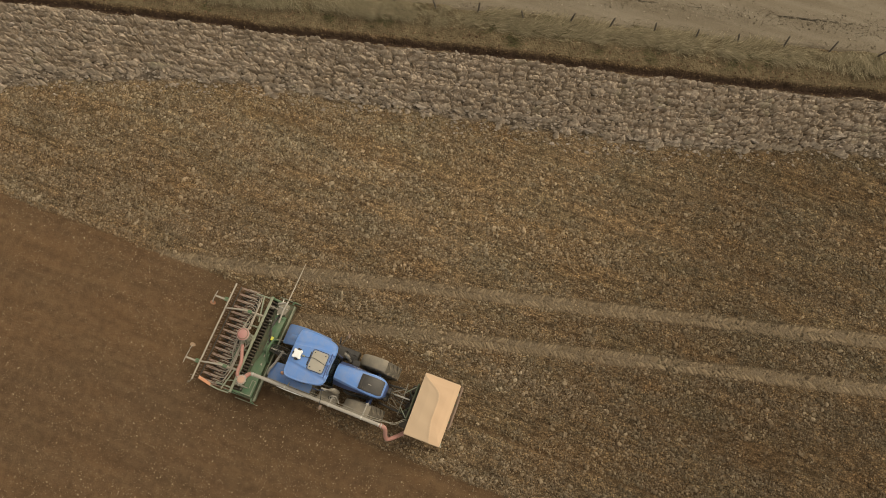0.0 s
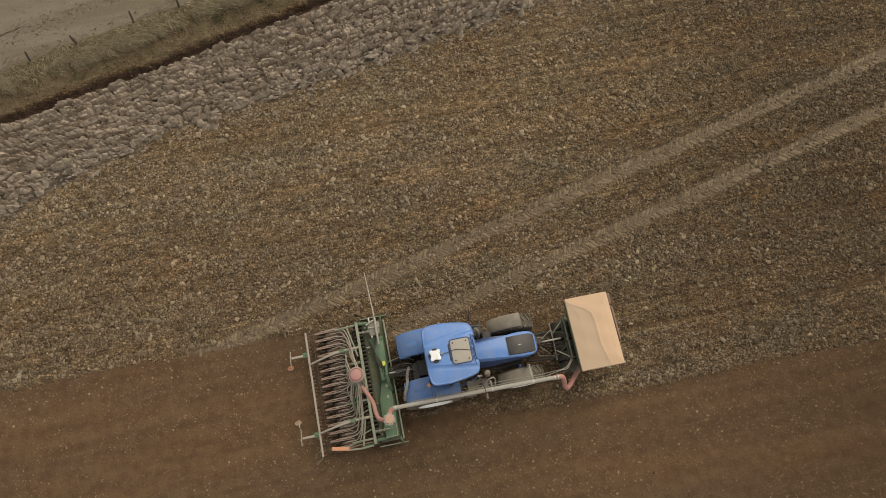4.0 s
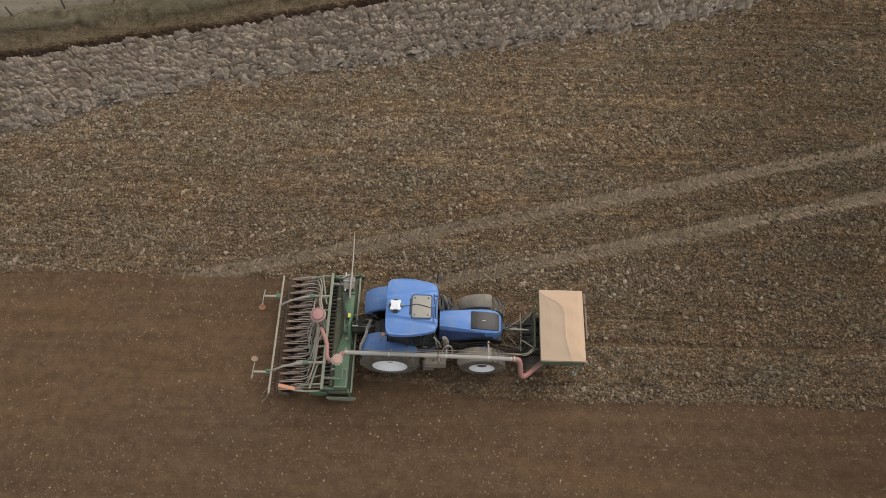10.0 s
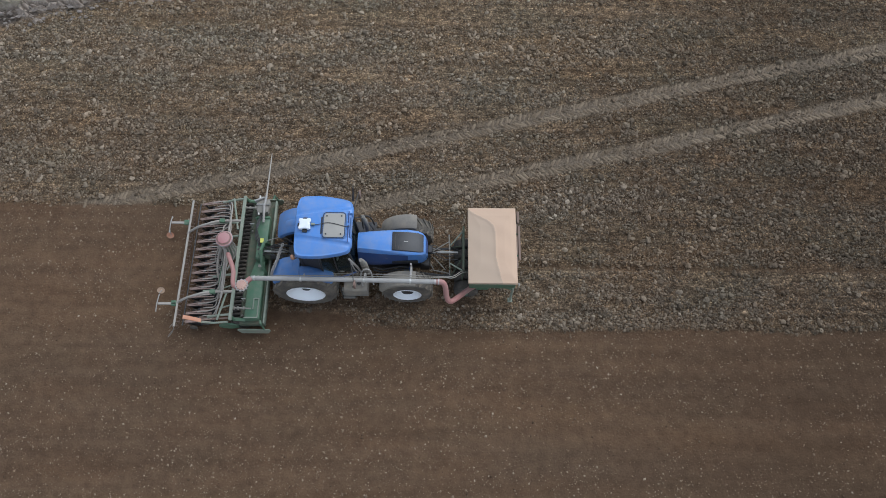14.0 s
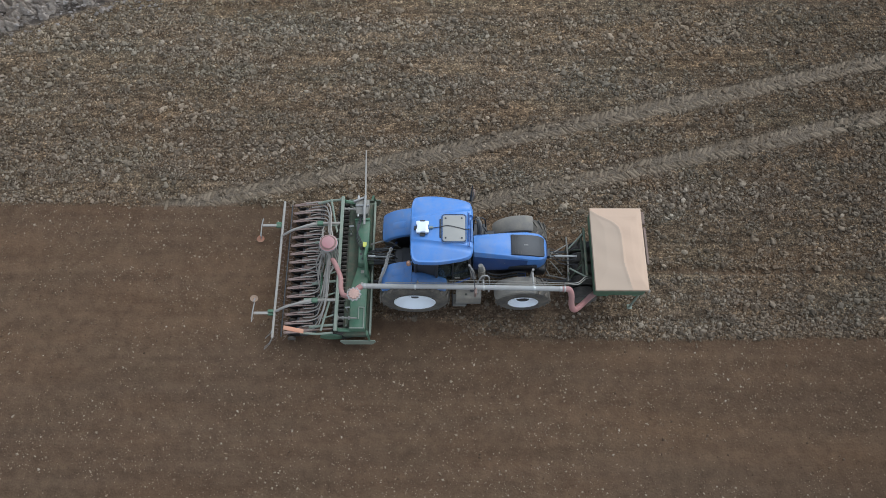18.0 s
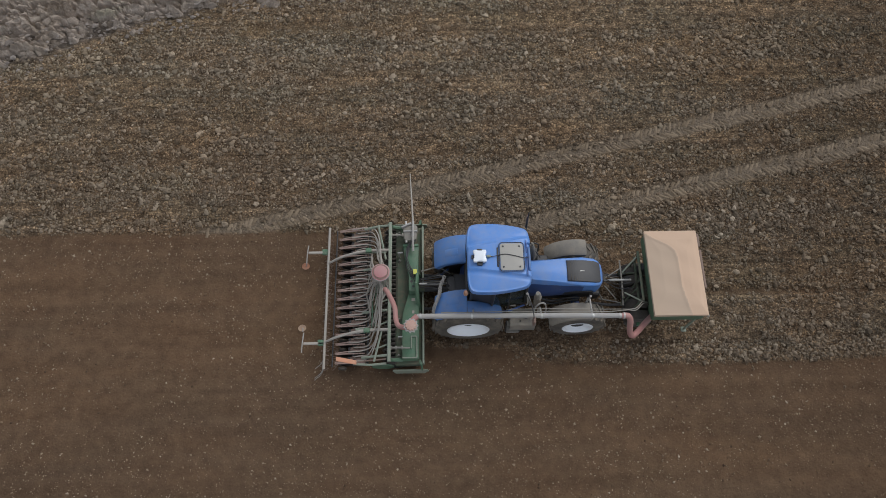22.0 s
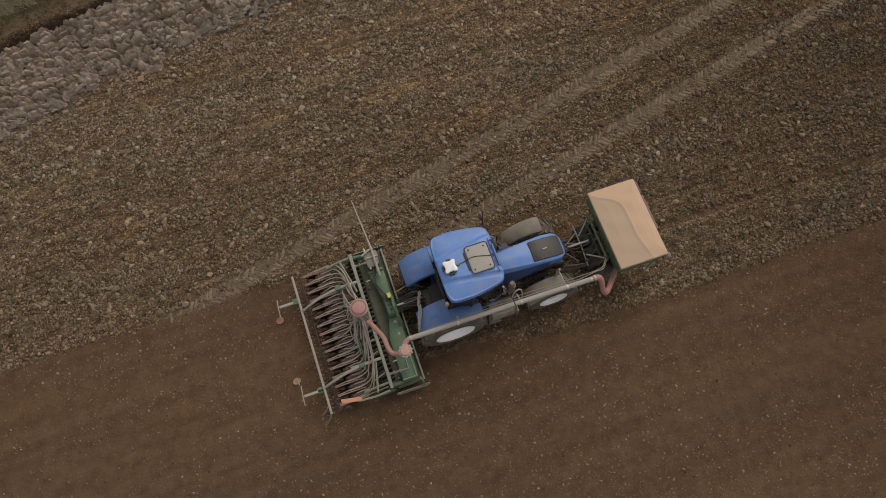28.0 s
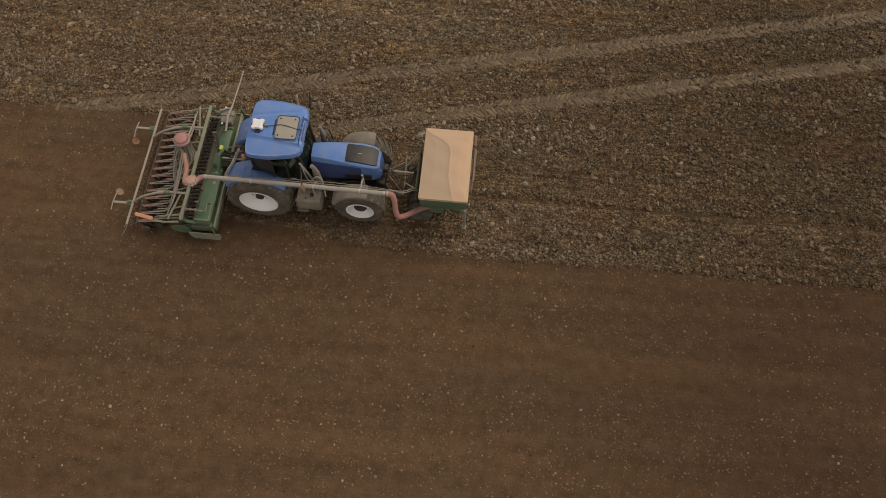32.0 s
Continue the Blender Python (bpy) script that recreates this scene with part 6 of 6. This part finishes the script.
        part("seed_hose", tubed(curve_pts([(-2.2 + 0.19 * c, 0.1 + 0.19 * sn, 1.82), (-2.22 + 0.17 * c, 0.08 + 0.19 * sn, 1.5), (-2.24 + 0.2 * c, 0.02 + 0.26 * sn, 1.2), (-2.36 + 0.14 * c, -0.1 + 0.42 * sn, 1.0)], 3), 0.018, 5), HOSE, d, "grey-brown seed hose")
    part("beam", boxed((-2.48, -0.6, 0.93), (0.04, 0.95, 0.06), 0.01), GREEN, d)
    part("beam", boxed((-2.4, -0.6, 0.93), (0.04, 0.95, 0.06), 0.01), GREEN, d)
    part("beam", tubed([(-2.22, -1.13, 1.0), (-2.41, -1.95, 0.96)], 0.03, 6), GREENGREY, d)
    part("beam", boxed((-2.5, -1.12, 1.0), (0.8, 0.06, 0.06), 0.012), GREENGREY, d)
    part("beam", boxed((-2.5, 1.02, 1.0), (0.75, 0.06, 0.06), 0.012), GREENGREY, d)
    part("beam", tubed([(-2.36, 1.8, 1.0), (-2.14, 0.8, 1.0)], 0.03, 6), GREENGREY, d)
    for y in (-1.5, -0.9, -0.3):
        part("rung", tubed([(-2.03, y, 0.98), (-2.4, y - 0.12, 0.94)], 0.022, 6), GREENGREY, d)
    part("coulter_rail", boxed((-2.62, 0, 0.56), (0.06, 3.8, 0.07), 0.01), BLACK, d, "dark coulter rail")
    part("coulter_rail", boxed((-3.02, 0, 0.3), (0.05, 3.8, 0.05), 0.01), BLACK, d)
    # rear harrow: a bar with wire tines
    bar = part("harrow_bar", tubed([(-3.75, -2.02, 0.52), (-3.75, 1.96, 0.52)], 0.034, 8), HOSE, d, "dusty tan-grey rear harrow bar")
    tine = None
    for k in range(34):
        y = -1.98 + 0.119 * k
        if tine is None:
            tine = part("wire_tine", tubed(curve_pts([(0, 0, 0), (0.1, 0, -0.06), (0.07, 0.01, -0.2), (-0.06, 0.02, -0.42), (-0.17, 0.03, -0.5)], 3), 0.008, 4), RUST, bar, "thin wire tine")
            tine.matrix_local = pose(-3.75, y, 0.5)
        else:
            again(tine, pose(-3.75, y, 0.5, rng.normal(0, 4), 0, rng.normal(0, 7)))
    for k in range(33):
        again(tine, pose(-3.52 + rng.normal(0, 0.02), -1.9 + 0.119 * k, 0.42, rng.normal(0, 5), 0, rng.normal(0, 10)))
    part("second_bar", tubed([(-3.55, -1.95, 0.4), (-3.55, 1.9, 0.4)], 0.02, 6), BLACK, bar, "thin dark tine bar")
    for y in (-2.0, -1.95, -1.7):
        part("end_tine", tubed(curve_pts([(-3.75, y, 0.5), (-3.85, y - 0.12, 0.3), (-4.05, y - 0.2, 0.04)], 3), 0.009, 4), SILVER, bar)
    # tramline markers behind the bar
    for y, disc_y, mat, lab in ((1.22, 0.98, ORANGE, "orange marker disc"), (-1.34, -0.8, TAN, "pale marker disc")):
        arm = part("marker_arm", boxed((-4.05, y, 0.52), (0.52, 0.07, 0.05), 0.01), HOSE, d, "dusty tan tramline marker arm")
        part("arm_joint", boxed((-3.86, y + 0.02, 0.5), (0.16, 0.16, 0.09), 0.02), GREEN, arm, "green arm joint")
        part("marker_cross", tubed([(-4.32, y + (0.22 if y > 0 else 0.3), 0.5), (-4.34, y, 0.52), (-4.36, y - (0.3 if y > 0 else 0.22), 0.45)], 0.016, 6), GREYPIPE, arm)
        disc = part("marker_disc", lathe(bmesh.new(), [(0.001, -0.02), (0.105, 0.0), (0.11, 0.012), (0.035, 0.0), (0.001, 0.02)], 18, "Z", (0, 0, 0)), mat, arm, lab)
        disc.matrix_local = pose(-4.44, disc_y, 0.14, 52, 24, 0)
        part("disc_stalk", tubed([(-4.35, disc_y + (0.05 if y > 0 else -0.2), 0.47), (-4.42, disc_y, 0.13)], 0.014, 6), GREYPIPE, arm)
    # orange board at the side
    part("warning_lath", loft([[(x, y + a * 0.055, 0.92 + b * 0.02) for a, b in rounded(1, 1, 0.4, 2)] for x, y in ((-3.38, -1.86), (-3.36, -1.86), (-2.9, -1.95), (-2.86, -1.96))]), ORANGE, d, "faded orange warning lath")
    part("lath_arm", tubed([(-2.88, -1.95, 0.9), (-2.6, -1.9, 0.85), (-2.1, -1.9, 1.0)], 0.02, 6), RUST, d)
    part("light_bar", tubed([(-2.1, -2.0, 0.95), (-2.5, -2.02, 0.9), (-2.95, -1.98, 0.85)], 0.03, 6), GREENGREY, d)
    # long side marker
    m = part("row_marker", tubed([(-1.42, 1.9, 0.98), (-1.46, 2.6, 0.8), (-1.52, 3.62, 0.55)], [0.025, 0.022, 0.014], 7), HOSE, d, "long pale row marker arm, folded out")
    part("marker_base", tubed([(-1.42, 1.05, 0.98), (-1.42, 1.5, 1.1), (-1.42, 1.92, 0.98)], 0.035, 7), GREYPIPE, m, "grey marker hinge")
    part("marker_mount", loft([[(-1.5 + a, y, 0.86 + b) for a, b in rounded(w, 0.12, 0.03, 2)] for y, w in ((1.36, 0.1), (1.4, 0.16), (1.76, 0.2), (1.8, 0.17))]), DUSTSTEEL, m, "dusty grey hinge mount")
    part("mount_plate", boxed((-1.6, 1.78, 1.0), (0.3, 0.05, 0.12), 0.01, pose(0, 0, 0, 0, 0, 25)), GREYPIPE, m)
    part("mount_pin", tubed([(-1.68, 1.62, 1.0), (-1.3, 1.62, 1.0)], 0.022, 7), SILVER, m)
    part("marker_ram", tubed([(-1.6, 1.3, 0.95), (-1.62, 1.95, 0.92)], 0.03, 7), SILVER, m)
    for k in range(4):
        part("hydraulic_hose", tubed(curve_pts([(-1.4, 0.2 + 0.05 * k, 1.1), (-1.6, 0.6 + 0.1 * k, 1.02), (-1.55, 1.0 + 0.08 * k, 0.95), (-1.45, 1.35, 0.98)]), 0.012, 5), BLACK, d, "black hydraulic hose")
    part("depth_handle", tubed([(-1.8, -1.3, 0.6), (-1.8, -1.3, 0.9), (-1.7, -1.3, 0.92)], 0.02, 6), SILVER, d)
    part("depth_handle", tubed([(-1.8, 1.0, 0.6), (-1.82, 1.02, 0.92), (-1.7, 1.02, 0.94)], 0.02, 6), SILVER, d)
    return d


build_tractor()
build_hopper()
build_pipe()
build_drill()
